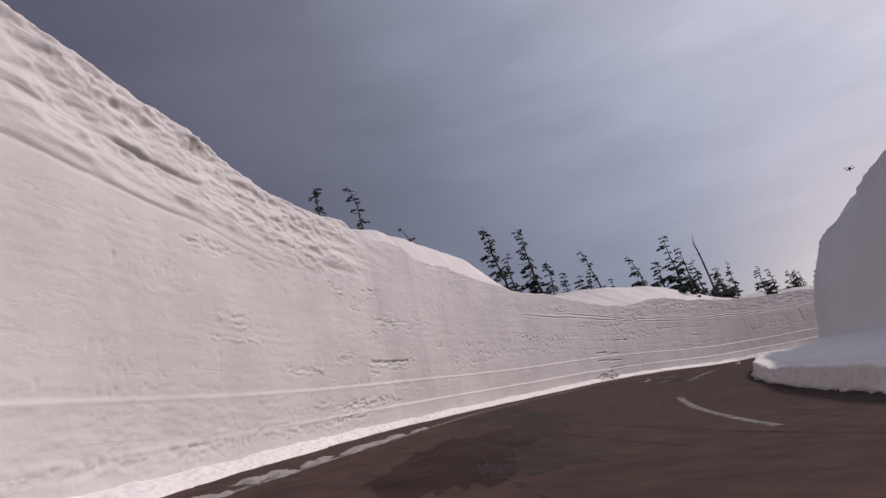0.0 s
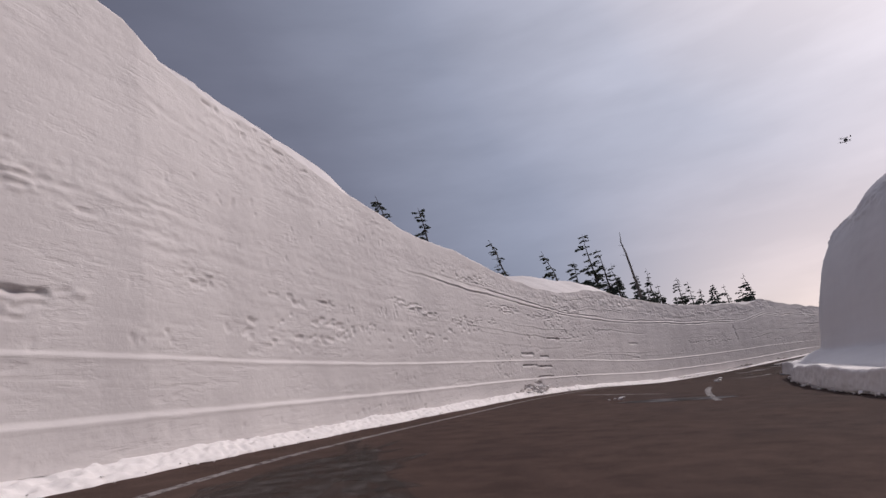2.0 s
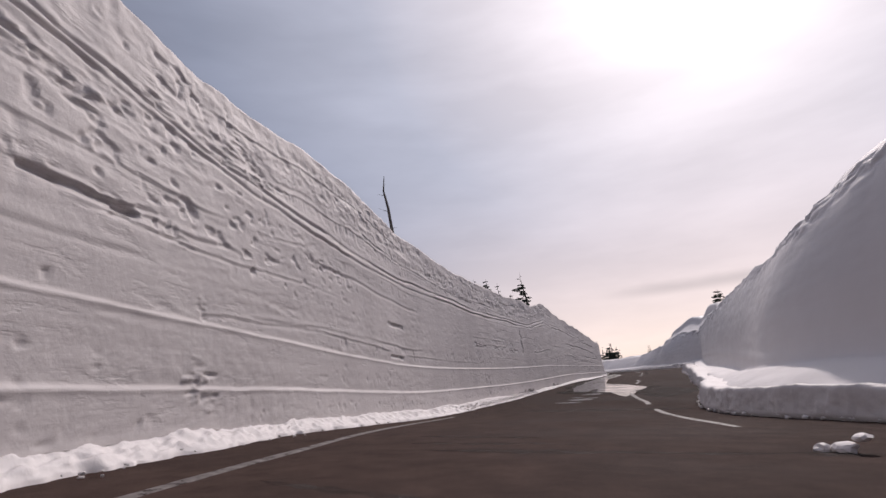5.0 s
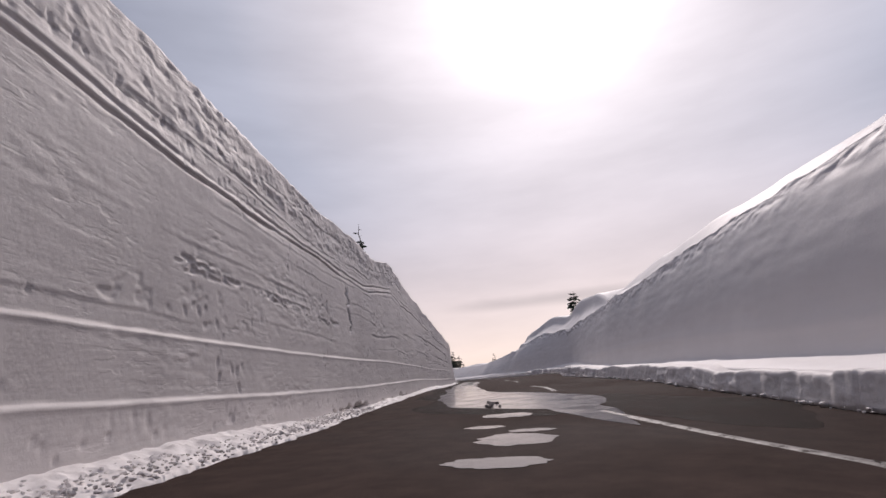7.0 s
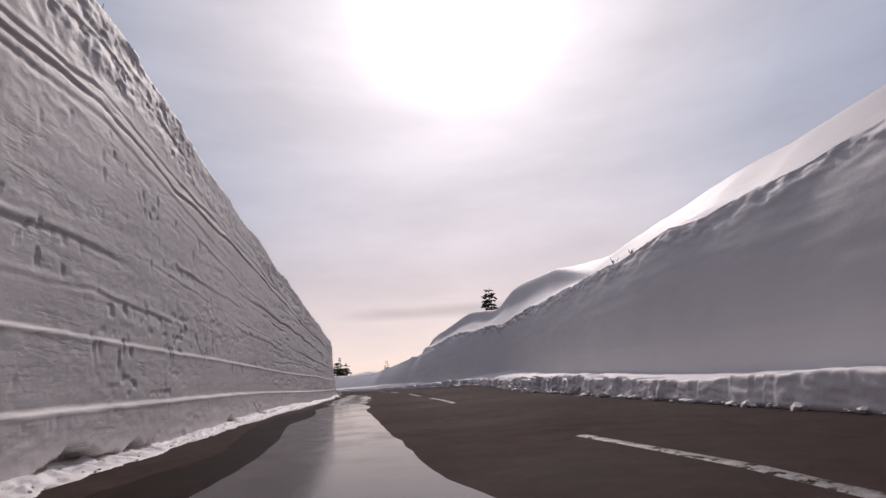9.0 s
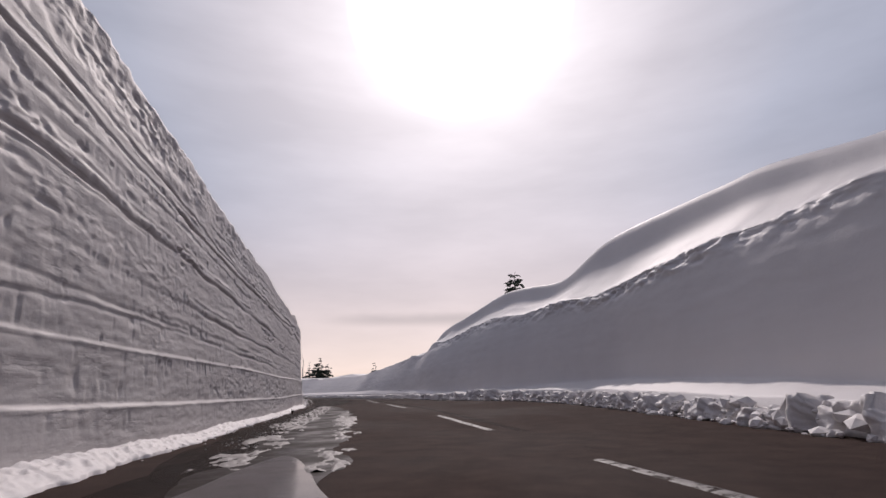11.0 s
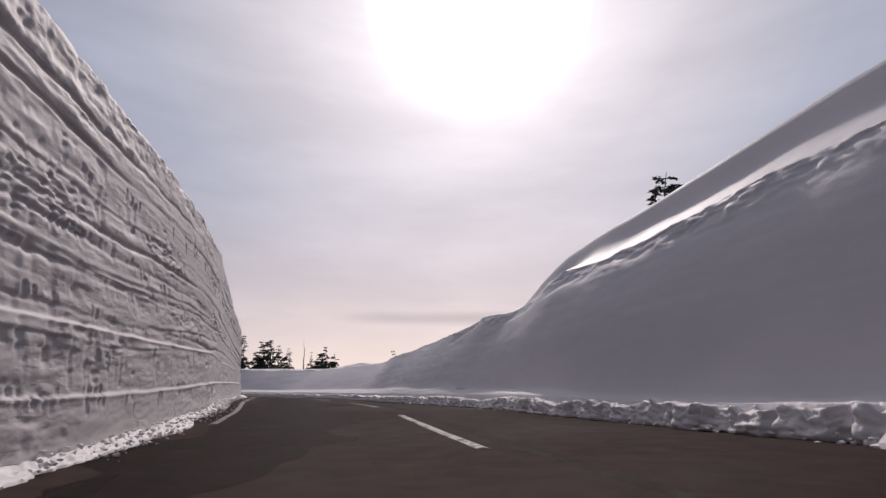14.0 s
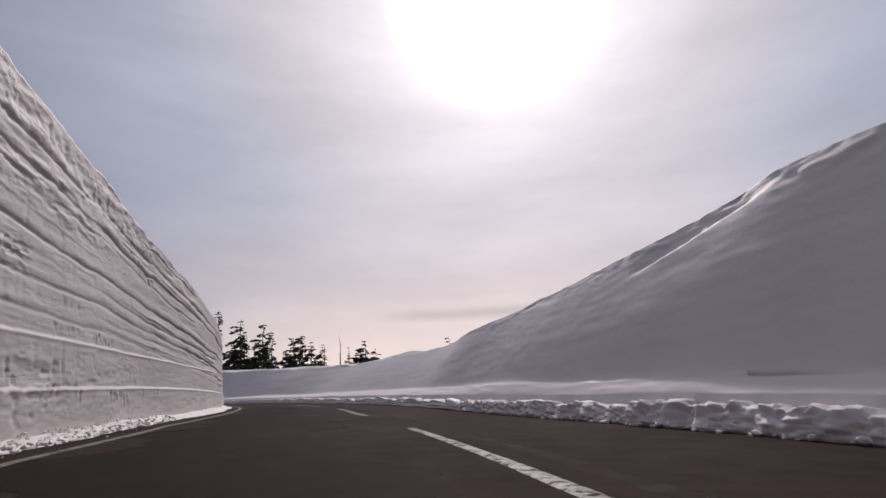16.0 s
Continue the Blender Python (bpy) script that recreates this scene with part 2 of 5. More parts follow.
def water_material(name="meltwater", rough=0.12, gloss=0.55, deep=1.0):
    m, n, l, p = material(name)
    w = noise_node(n, l, 1.3, 4)
    c = ramp(n, l, w.outputs[0], [(0.3, tuple(deep * v for v in (0.034, 0.024, 0.021))), (0.7, tuple(deep * v for v in (0.060, 0.045, 0.040)))])
    l.new(c.outputs[0], p.inputs["Base Color"])
    p.inputs["Roughness"].default_value, p.inputs["IOR"].default_value = rough, 1.33
    p.inputs["Specular IOR Level"].default_value = gloss
    film = noise_node(n, l, 1.6, 5, 0.6)
    fr = ramp(n, l, film.outputs[0], [(0.35, (rough * 0.7,) * 3), (0.68, (rough * 1.9,) * 3)])
    l.new(fr.outputs[0], p.inputs["Roughness"])
    rip = noise_node(n, l, 5.0, 3)
    b = bump(n, l, rip.outputs[0], 0.02, 0.02)
    l.new(b.outputs[0], p.inputs["Normal"])
    return m


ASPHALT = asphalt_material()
PAINT = worn_material("worn_white_paint", (0.24, 0.222, 0.215), (0.09, 0.075, 0.07), 0.45, 0.60, 9.0)
PAINT_FADED = worn_material("faded_white_paint", (0.24, 0.22, 0.21), (0.07, 0.058, 0.052), 0.42, 0.66, 9.0)
SALT = worn_material("dried_slush", (0.15, 0.13, 0.125), (0.06, 0.052, 0.048), 0.46, 0.74, 4.5, 0.85, True)
WATER = water_material()
DAMP = water_material("damp_film", 0.40, 0.09, 0.65)
STILL = water_material("still_water", 0.13, 0.4)
MOIST = worn_material("moist_asphalt", (0.030, 0.0205, 0.018), (0.036, 0.025, 0.022), 0.40, 0.88, 1.1, 0.75, True)
SOAKED = worn_material("soaked_asphalt", (0.020, 0.013, 0.0113), (0.027, 0.018, 0.0155), 0.40, 0.58, 1.1, 0.75, True)
DARK_ICE = plain_material("dark_ice", (0.22, 0.19, 0.18), 0.85, 0.4, 20.0)
BARK = plain_material("bark", (0.055, 0.047, 0.042), 0.9, 0.4, 30, 0, 0.5)
DEADWOOD = plain_material("weathered_deadwood", (0.10, 0.09, 0.085), 0.9, 0.3, 25, 0, 0.4)
NEEDLES = plain_material("fir_needles", (0.042, 0.056, 0.042), 0.85, 0.45, 3)
BLACK = plain_material("black_plastic", (0.02, 0.02, 0.022), 0.45, 0.15, 20)
TWIG = plain_material("twig", (0.06, 0.045, 0.035), 0.9, 0.3, 30)


# ---- the line of the road: all places are given as metres along it, metres to its left and height over it ----
KNOTS = np.array([(0.0, 0.0, 0.90), (0.92, 5.55, 0.84), (2.66, 11.39, 0.84), (5.28, 17.26, 0.90), (8.63, 22.52, 0.94), (12.79, 27.37, 0.99),
                  (17.98, 31.81, 0.90), (24.13, 35.9, 0.66), (30.94, 39.52, 0.67), (37.68, 42.81, 0.78), (44.37, 46.09, 0.86), (51.27, 49.52, 0.93),
                  (58.41, 52.87, 0.93), (65.65, 56.26, 0.99), (72.61, 59.70, 1.04), (79.09, 63.10, 1.06), (85.16, 66.52, 1.22)])
EYE = 0.65          # the camera's height over the road
S_MIN, S_MAX = -40.0, 250.0


def road_line():
    slopes = np.gradient(KNOTS, axis=0)
    pts = []
    for i in range(len(KNOTS) - 1):
        for u in np.linspace(0, 1, 24, endpoint=False):
            a, b = KNOTS[i], KNOTS[i + 1]
            pts.append((2 * u**3 - 3 * u**2 + 1) * a + (u**3 - 2 * u**2 + u) * slopes[i] + (3 * u**2 - 2 * u**3) * b + (u**3 - u**2) * slopes[i + 1])
    pts.append(KNOTS[-1])
    p = np.array(pts)
    s = np.r_[0, np.cumsum(np.hypot(*np.diff(p[:, :2], axis=0).T))]
    grid = np.arange(0, s[-1], 0.5)
    x, y, z = (np.interp(grid, s, p[:, c]) for c in range(3))
    head = np.unwrap(np.arctan2(np.gradient(y), np.gradient(x)))
    before, after = np.arange(S_MIN, 0, 0.5), np.arange(grid[-1] + 0.5, S_MAX, 0.5)
    hb = np.full(len(before), head[2])
    ha = head[-2] + 0.012 * (after - grid[-1])
    xb, yb = x[0] + np.cos(hb) * before, y[0] + np.sin(hb) * before
    xa, ya = x[-1] + np.cumsum(np.cos(ha)) * 0.5, y[-1] + np.cumsum(np.sin(ha)) * 0.5
    head = np.r_[hb, head, ha]
    k = np.exp(-np.linspace(-2, 2, 17)**2)
    head = np.convolve(np.pad(head, 8, "edge"), k / k.sum(), "valid")
    return np.r_[before, grid, after], np.r_[xb, x, xa], np.r_[yb, y, ya], np.r_[np.full(len(before), z[0]), z, np.full(len(after), z[-1])] - EYE, head


LS, LX, LY, LZ, LH = road_line()
BANK = [(-40, 0.045), (0, 0.05), (9, 0.062), (18, 0.07), (28, 0.07), (38, 0.065), (44, 0.052), (49, 0.038), (60, -0.004), (72, 0.0), (83, -0.01), (95, -0.028), (104, -0.02), (110, 0.0), (116, 0.018), (124, 0.032), (135, 0.03), (250, 0.0)]


def along(knots, s):
    return np.interp(s, [k[0] for k in knots], [k[1] for k in knots])


def eased(knots, s, reach):
    """The knots' line with its corners rounded."""
    return sum(along(knots, s + reach * d) for d in (-1, -0.75, -0.5, -0.25, 0, 0.25, 0.5, 0.75, 1)) / 9


def at(s, n, z=0.0):
    """World places of arrays of metres along, to the left and over the road."""
    s, n, z = np.broadcast_arrays(np.asarray(s, float), np.asarray(n, float), np.asarray(z, float))
    h = np.interp(s, LS, LH)
    lean = along(BANK, s) * np.clip(n, -6, 5)
    return np.stack([np.interp(s, LS, LX) - np.sin(h) * n, np.interp(s, LS, LY) + np.cos(h) * n, np.interp(s, LS, LZ) + lean + z], -1)


def at1(s, n, z=0.0):
    return Vector(at(s, n, z).tolist())


# ---- smooth random fields ----
def lattice(i, j, seed):
    v = np.sin(i * 127.1 + j * 311.7 + seed * 74.7) * 43758.5453
    return v - np.floor(v)


def field(x, y, seed=0):
    i, j = np.floor(x), np.floor(y)
    u, v = x - i, y - j
    u, v = u * u * (3 - 2 * u), v * v * (3 - 2 * v)
    a, b, c, d = lattice(i, j, seed), lattice(i + 1, j, seed), lattice(i, j + 1, seed), lattice(i + 1, j + 1, seed)
    return (a * (1 - u) + b * u) * (1 - v) + (c * (1 - u) + d * u) * v - 0.5


def rough(x, y, seed=0, octaves=4, gain=0.5):
    t, a = 0, 1.0
    for o in range(octaves):
        t = t + a * field(x * 2**o, y * 2**o, seed + 13 * o)
        a *= gain
    return t


def step(x, a, b):
    t = np.clip((x - a) / (b - a), 0, 1)
    return t * t * (3 - 2 * t)


# ---- mesh helpers ----
def sheet(name, places, mat, parent=None, smooth=True, closed=False):
    """One mesh from a grid of places, rows by columns."""
    rows, cols = places.shape[:2]
    idx = np.arange(rows * cols).reshape(rows, cols)
    if closed:
        nxt = np.roll(idx, -1, axis=1)
        quads = np.stack([idx[:-1], nxt[:-1], nxt[1:], idx[1:]], -1).reshape(-1, 4)
    else:
        quads = np.stack([idx[:-1, :-1], idx[:-1, 1:], idx[1:, 1:], idx[1:, :-1]], -1).reshape(-1, 4)
    me = bpy.data.meshes.new(name)
    me.vertices.add(rows * cols)
    me.vertices.foreach_set("co", places.reshape(-1).astype(np.float32))
    me.loops.add(len(quads) * 4)
    me.loops.foreach_set("vertex_index", quads.reshape(-1).astype(np.int32))
    me.polygons.add(len(quads))
    me.polygons.foreach_set("loop_start", np.arange(0, len(quads) * 4, 4, dtype=np.int32))
    me.polygons.foreach_set("loop_total", np.full(len(quads), 4, np.int32))
    me.polygons.foreach_set("use_smooth", np.full(len(quads), smooth))
    me.update(calc_edges=True)
    me.materials.append(mat)
    ob = new(name, me)
    ob.parent = parent
    return ob


def part(name, bm, mat, parent=None, label="", smooth=False):
    me = bpy.data.meshes.new(name)
    bm.to_mesh(me)
    bm.free()
    me.materials.append(mat)
    if smooth:
        me.polygons.foreach_set("use_smooth", np.full(len(me.polygons), True))
    ob = new(name, me)
    ob.parent = parent
    return tagged(ob, label)


def pieces(name, verts, faces, mat, parent=None, label="", smooth=False):
    me = bpy.data.meshes.new(name)
    me.from_pydata(verts, [], faces)
    me.materials.append(mat)
    if smooth:
        me.polygons.foreach_set("use_smooth", np.full(len(me.polygons), True))
    ob = new(name, me)
    ob.parent = parent
    return tagged(ob, label)


def tube(verts, faces, points, radii, sides=6):
    """A tapered tube through points, added to lists of places and faces."""
    base = len(verts)
    for i, (p, r) in enumerate(zip(points, radii)):
        d = (points[min(i + 1, len(points) - 1)] - points[max(i - 1, 0)]).normalized()
        a = d.cross(Vector((0.31, 0.87, 0.38))).normalized()
        b = d.cross(a)
        for k in range(sides):
            w = 2 * math.pi * k / sides
            verts.append(p + r * (math.cos(w) * a + math.sin(w) * b))
    for i in range(len(points) - 1):
        for k in range(sides):
            q, j = base + i * sides, (k + 1) % sides
            faces.append((q + k, q + j, q + sides + j, q + sides + k))
    faces.append(tuple(base + (len(points) - 1) * sides + k for k in range(sides)))
    faces.append(tuple(base + k for k in reversed(range(sides))))


# ---- ground, road ----
def ground():
    r = np.r_[0, np.geomspace(30, 4500, 40)]
    a = np.linspace(0, 2 * np.pi, 97)[:-1]
    rr, aa = np.meshgrid(r, a, indexing="ij")
    x, y = 45 + rr * np.cos(aa), 40 + rr * np.sin(aa)
    z = -1.6 + rough(x / 60, y / 60, 3) * np.clip(rr / 200, 0, 6)
    ob = sheet("ground", np.stack([x, y, z], -1), SNOW_BANK, closed=True)
    tagged(ob, "open white snowfield reaching to the horizon", "snowfield", kind="structure")


def road():
    s = np.arange(S_MIN, 240, 0.4)
    n = np.r_[np.linspace(-7, 6.2, 34)]
    ss, nn = np.meshgrid(s, n, indexing="ij")
    z = 0.004 * rough(ss / 1.7, nn / 1.1, 5, 3) * (np.abs(nn) < 8)
    top = at(ss, nn, z)
    edge0, edge1 = at(s, n[0], -0.4)[:, None], at(s, n[-1], -0.4)[:, None]
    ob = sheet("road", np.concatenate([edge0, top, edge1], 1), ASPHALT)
    return tagged(ob, "brown-grey asphalt mountain road, patchy and partly wet", "road", kind="structure")


CENTRE = [(-40, -2.8), (5, -2.95), (16, -3.0), (28, -2.85), (40, -2.85), (48.8, -2.6), (50.6, -2.35), (54, -2.05), (60, -2.15), (63.5, -2.28), (66, -2.05), (78, -2.25), (84, -2.1), (90, -1.88), (97, -1.5), (106, -1.35), (110, -1.25), (117, -1.1), (121, -1.0), (128, -0.95), (136, -1.5), (240, -1.6)]


def stripe(name, parent, s0, s1, width, offset, mat, label, height=0.006):
    """A painted line along the road with ragged edges."""
    s = np.arange(s0, s1 + 0.05, 0.1)
    c = along(offset, s)
    e = 0.012 * rough(s * 3, s * 0, 8)
    v = np.linspace(-0.5, 0.5, 5)
    nn = c[:, None] + v[None] * (width + e[:, None])
    z = np.full(nn.shape, height)
    z[:, (0, -1)] = -0.002
    ob = sheet(name, at(np.repeat(s[:, None], 5, 1), nn, z), mat, parent)
    return tagged(ob, label)


def puddle(name, s0, s1, n0, n1, seed, mat, label, category, height=0.005, ragged=0.25, parent=None):
    """A flat patch with an irregular outline lying on the road."""
    k = 72
    a = np.linspace(0, 2 * np.pi, k, endpoint=False)
    r = 1 + ragged * (rough(3 * np.cos(a) + 20, 3 * np.sin(a) + 20, seed, 4, 0.6))
    rings = np.linspace(0.02, 1, 7)
    ss = (s0 + s1) / 2 + (s1 - s0) / 2 * rings[:, None] * (np.cos(a) * r)[None]
    nn = (n0 + n1) / 2 + (n1 - n0) / 2 * rings[:, None] * (np.sin(a) * r)[None]
    z = np.full(ss.shape, height)
    ob = sheet(name, at(ss, nn, z), mat, parent, closed=True)
    return tagged(ob, label, category)


# ---- cut snow wall beside the near lane ----
FACE = [(-40, 5.5), (-10, 5.2), (5, 5.0), (12, 4.75), (15.5, 4.5), (17.5, 4.1), (20, 3.9), (22, 3.68), (25, 3.4), (27, 3.22), (30, 3.1), (34, 2.95), (40, 2.9), (45, 2.92), (58, 2.95), (75, 2.75), (95, 2.6), (105, 2.5), (112, 2.75), (116, 3.2), (119, 3.42), (124, 3.35), (131, 2.75), (140, 2.0), (150, 1.5), (250, 1.2)]
CREST = [(-40, 6.6), (0, 6.6), (5.5, 6.5), (8.7, 6.4), (10.7, 6.03), (13.2, 6.0), (14.3, 6.2), (15.2, 5.96), (17.3, 5.93), (18, 5.6), (19.1, 5.5), (20.2, 5.55), (21.9, 5.22), (23.4, 5.13), (25, 4.9), (28, 4.8), (29.2, 4.68), (31, 4.55), (32, 4.4), (34, 4.3), (36.2, 4.35), (38.8, 4.66), (41.3, 4.95), (43.6, 4.95), (45, 4.83), (48.7, 4.7), (52, 4.65), (57, 4.78), (60, 4.88), (63, 4.8), (66.5, 5.25), (69.4, 5.1), (73.3, 4.9), (79, 4.75), (84.7, 4.68), (87.5, 4.53), (91.3, 4.25), (93, 4.25), (95.4, 4.02), (99, 3.88), (101, 4.0), (104, 3.86), (108, 3.98), (113, 3.85), (115.4, 4.15), (119.6, 4.25), (121, 4.15), (123.4, 3.9), (126, 3.68), (129, 3.4), (136, 2.95), (150, 2.62), (250, 2.4)]


CRACK = [(-40, 4.2), (24, 3.75), (28, 3.62), (30.6, 3.58), (33, 3.46), (36.5, 3.27), (41.5, 3.3), (49, 3.45), (51, 3.35), (57, 3.45), (61.5, 3.4), (66.5, 4.0), (69, 3.82), (72.5, 3.85), (80, 3.7), (88, 3.4), (92, 3.3), (102, 3.25), (250, 3.0)]
# along, height, half length and half height of broken strips; torn patches; rows of teeth: from, to, heights, length, depth
SLOTS = [(32.1, 1.50, 0.50, 0.07), (33.5, 1.40, 0.32, 0.06), (32.1, 1.07, 0.55, 0.05), (33.3, 1.01, 0.60, 0.06), (33.2, 0.63, 0.65, 0.04), (34.7, 2.15, 0.60, 0.05), (43.8, 2.19, 0.55, 0.06), (43.6, 1.41, 0.50, 0.05), (15.6, 1.86, 0.9, 0.06)]
PATCHES = [(12.0, 0.9, 0.5, 0.13), (13.4, 0.8, 0.8, 0.16), (15.3, 0.74, 0.6, 0.1), (8.9, 4.05, 0.7, 0.16), (10.1, 4.0, 0.9, 0.12), (9.2, 2.26, 0.9, 0.07), (13.3, 0.78, 0.7, 0.16), (14.1, 0.76, 0.8, 0.15), (15.0, 0.83, 0.6, 0.1), (13.6, 3.88, 0.6, 0.2),
           (13.4, 2.06, 0.5, 0.20), (14.7, 1.70, 0.35, 0.25), (15.7, 1.78, 0.7, 0.20), (16.6, 1.84, 0.4, 0.12), (16.0, 3.10, 0.8, 0.30), (15.2, 4.0, 0.5, 0.25), (14.1, 3.4, 0.4, 0.2), (14.9, 2.6, 0.3, 0.5), (18.4, 2.42, 0.5, 0.15), (21.4, 2.44, 0.3, 0.2), (24.4, 2.75, 0.5, 0.15),
           (25.1, 2.71, 0.4, 0.18), (25.9, 2.58, 0.45, 0.16), (27.4, 2.56, 0.6, 0.14), (28.6, 2.54, 0.6, 0.14), (25.6, 1.88, 0.3, 0.14), (29.9, 2.65, 0.7, 0.14), (32.4, 0.42, 0.35, 0.2), (36.2, 0.63, 0.3, 0.3), (36.3, 1.4, 0.12, 0.2), (32.5, 2.15, 0.12, 0.25), (34.8, 2.2, 0.7, 0.14), (35.9, 2.1, 0.4, 0.1),
           (51.7, 2.17, 1.1, 0.10), (54.2, 2.2, 1.2, 0.10), (57.3, 2.1, 1.2, 0.10), (31.0, 3.2, 1.6, 0.22), (33.8, 3.05, 1.4, 0.2), (37, 3.6, 1.6, 0.2), (29.4, 3.95, 1.4, 0.2), (40, 2.8, 0.8, 0.15),
           (8.0, 0.44, 1.2, 0.16), (10.6, 0.44, 1.3, 0.17), (12.9, 0.46, 1.0, 0.16), (5.5, 0.46, 1.2, 0.16), (9.5, 2.6, 0.8, 0.2), (11.5, 1.7, 1.0, 0.15), (85.0, 2.9, 1.0, 0.2), (93.0, 2.45, 1.2, 0.25), (96.2, 2.2, 1.0, 0.2), (104, 2.3, 1.2, 0.25), (108, 2.6, 1.0, 0.3), (113.6, 2.0, 1.3, 0.25), (116.9, 2.05, 1.2, 0.25), (112.6, 2.9, 0.9, 0.3), (114.4, 3.1, 1.0, 0.25), (119.6, 2.1, 1.0, 0.25)]
TEETH = [(34.0, 36.0, 2.22, 2.1, 0.14, 1.1), (24.6, 29.6, 2.62, 2.52, 0.14, 0.88), (2, 15, 0.42, 0.46, 0.14, 0.88), (66, 101, 1.22, 1.12, 0.22, 1.35), (73, 88, 2.0, 2.1, 0.16, 1.05), (90, 97.5, 2.5, 2.3, 0.2, 1.8), (91.5, 106, 0.46, 0.44, 0.16, 1.5), (90, 99, 1.6, 1.5, 0.14, 1.2), (98, 125, 0.52, 0.48, 0.2, 1.8), (100, 118, 2.15, 2.0, 0.18, 1.5), (104, 124, 1.38, 1.3, 0.16, 1.2), (106, 118, 2.95, 3.0, 0.2, 1.65)]


def wall_left():
    s = np.r_[np.arange(S_MIN, 2, 0.4), np.arange(2, 126, 0.03), np.arange(126, 160, 0.14), np.arange(160, 248, 0.6)]
    f, top = along(FACE, s), along(CREST, s) + 0.14 * rough(s / 2.2, s * 0 + 3, 17, 5)
    v = np.linspace(0, 1, 200)
    S, V = np.meshgrid(s, v, indexing="ij")
    H = top[:, None]
    foot = 0.16 + 0.06 * rough(S / 1.5, S * 0, 4) - 0.09 * step(S, 52, 56.5) * (1 - step(S, 74, 82)) - 0.07 * step(S, 82, 90)
    Z = foot + (H - foot) * V
    late = step(S, 60, 98)
    D = (0.05 - 0.035 * step(S, 44, 54) * (1 - step(S, 70, 84))) * Z        # the wall leans back a little
    D += 0.12 * rough(S / 11, Z / 6, 21, 2)
    # shelves left by the passes of the plough: each higher cut stands back
    for k, (z0, cut, wide) in enumerate(((0.60, 0.046, 0.013), (1.26, 0.036, 0.013))):
        zk = z0 + 0.10 * rough(S / 16, S * 0 + k, 31 + k, 2) + 0.008 * rough(S / 0.5, S * 0 + k, 41 + k, 2)
        D += cut * (0.35 + 0.65 * step(S, 10, 18)) * (0.6 + 0.8 * (rough(S / 6, S * 0 + k, 51 + k, 2) + 0.5)) * step(Z, zk - wide, zk + wide)
        D -= 0.012 * np.exp(-((Z - zk + 0.02) / 0.02)**2)
    R = 0 * D
    streak = np.clip(rough(S / 0.11 + 0.4 * Z, Z / 0.55, 91, 2) - 0.02, 0, 1)
    # wavy ice layers: a thin groove under a proud edge, with short scrapes hanging below it
    for k in range(13):
        base = H * (0.30 + 0.052 * k)
        zk = base + 0.30 * rough(S / 15, S * 0 + 3 * k, 61 + k, 3) + 0.030 * rough(S / 0.9, S * 0 + k, 66 + k, 3)
        on = step(rough(S / 5.5, S * 0 + 2 * k, 71 + k, 3), 0.02, 0.16) * (0.10 + 0.55 * step(S, 24, 38) + 0.15 * late)
        w = 0.013 + 0.006 * (k % 3)
        R += on * (0.022 * np.exp(-((Z - zk) / w)**2) - 0.014 * np.exp(-((Z - zk - 2.4 * w) / (1.8 * w))**2))
        R += on * 0.010 * (k % 2) * step(Z, zk - 0.015, zk + 0.015)
        drop = 0.10 + 0.18 * (rough(S / 0.5, S * 0 + k, 171 + k, 2) + 0.5)
        hang = step(Z, zk - drop, zk - 0.4 * drop) * (1 - step(Z, zk - 0.03, zk + 0.01)) * step(rough(S / 1.7, S * 0 + 5 * k, 181 + k, 3), 0.10, 0.2)
        R += on * hang * (0.006 + 0.06 * streak)
    # old ledges high on the first stretch, the long double ledge further on, the deep layers at the end
    for k, (sa, sb, q, cut) in enumerate(((-20, 15, 0.70, 0.08), (-20, 12, 0.82, 0.08), (72, 150, 0.60, 0.06), (86, 150, 0.78, 0.06), (80, 150, 0.46, 0.055), (92, 150, 0.87, 0.05), (96, 150, 0.53, 0.04), (76, 150, 0.36, 0.04))):
        zk = H * q + 0.12 * rough(S / 8, S * 0 + k, 161 + k, 3) + 0.030 * rough(S / 0.7, S * 0 + k, 168 + k, 3)
        on = step(S, sa, sa + 8) * (1 - step(S, sb - 6, sb)) * (0.45 + 0.55 * step(rough(S / 6, S * 0 + k, 191 + k, 2), -0.15, 0.1))
        R += on * cut * (np.exp(-((Z - zk) / 0.024)**2) - 0.45 * np.exp(-((Z - zk - 0.10) / 0.06)**2))
    # torn, granular snow below the crest
    upper = step(Z / H, 0.78, 0.88) * (0.18 + 0.55 * step(S, 28, 48) + 0.75 * (1 - step(S, 10, 16)))
    R += upper * (0.045 * rough(S / 0.20, Z / 0.15, 81, 3, 0.6) + 0.05 * rough(S / 0.9, Z / 0.22, 82, 3))
    # patches torn open in flakes, drawn out along the layers
    torn = step(rough(S / 3.4, Z / 0.6, 83, 3), 0.14, 0.26) * (0.40 + 0.40 * late)
    R += torn * 0.04 * rough(S / 0.30, Z / 0.08, 84, 4, 0.66)
    R += late * 0.032 * rough(S / 0.80, Z / 0.16, 85, 4, 0.6)
    R += late * 0.045 * streak * step(rough(S / 1.3, Z / 0.35, 87, 3), 0.02, 0.16)
    R += 0.006 * rough(S / 1.1, Z / 0.12, 86, 3)
    # vertical scrapes under the shelves
    zg = 0.95 + 0.06 * rough(S / 5, S * 0, 94, 2)
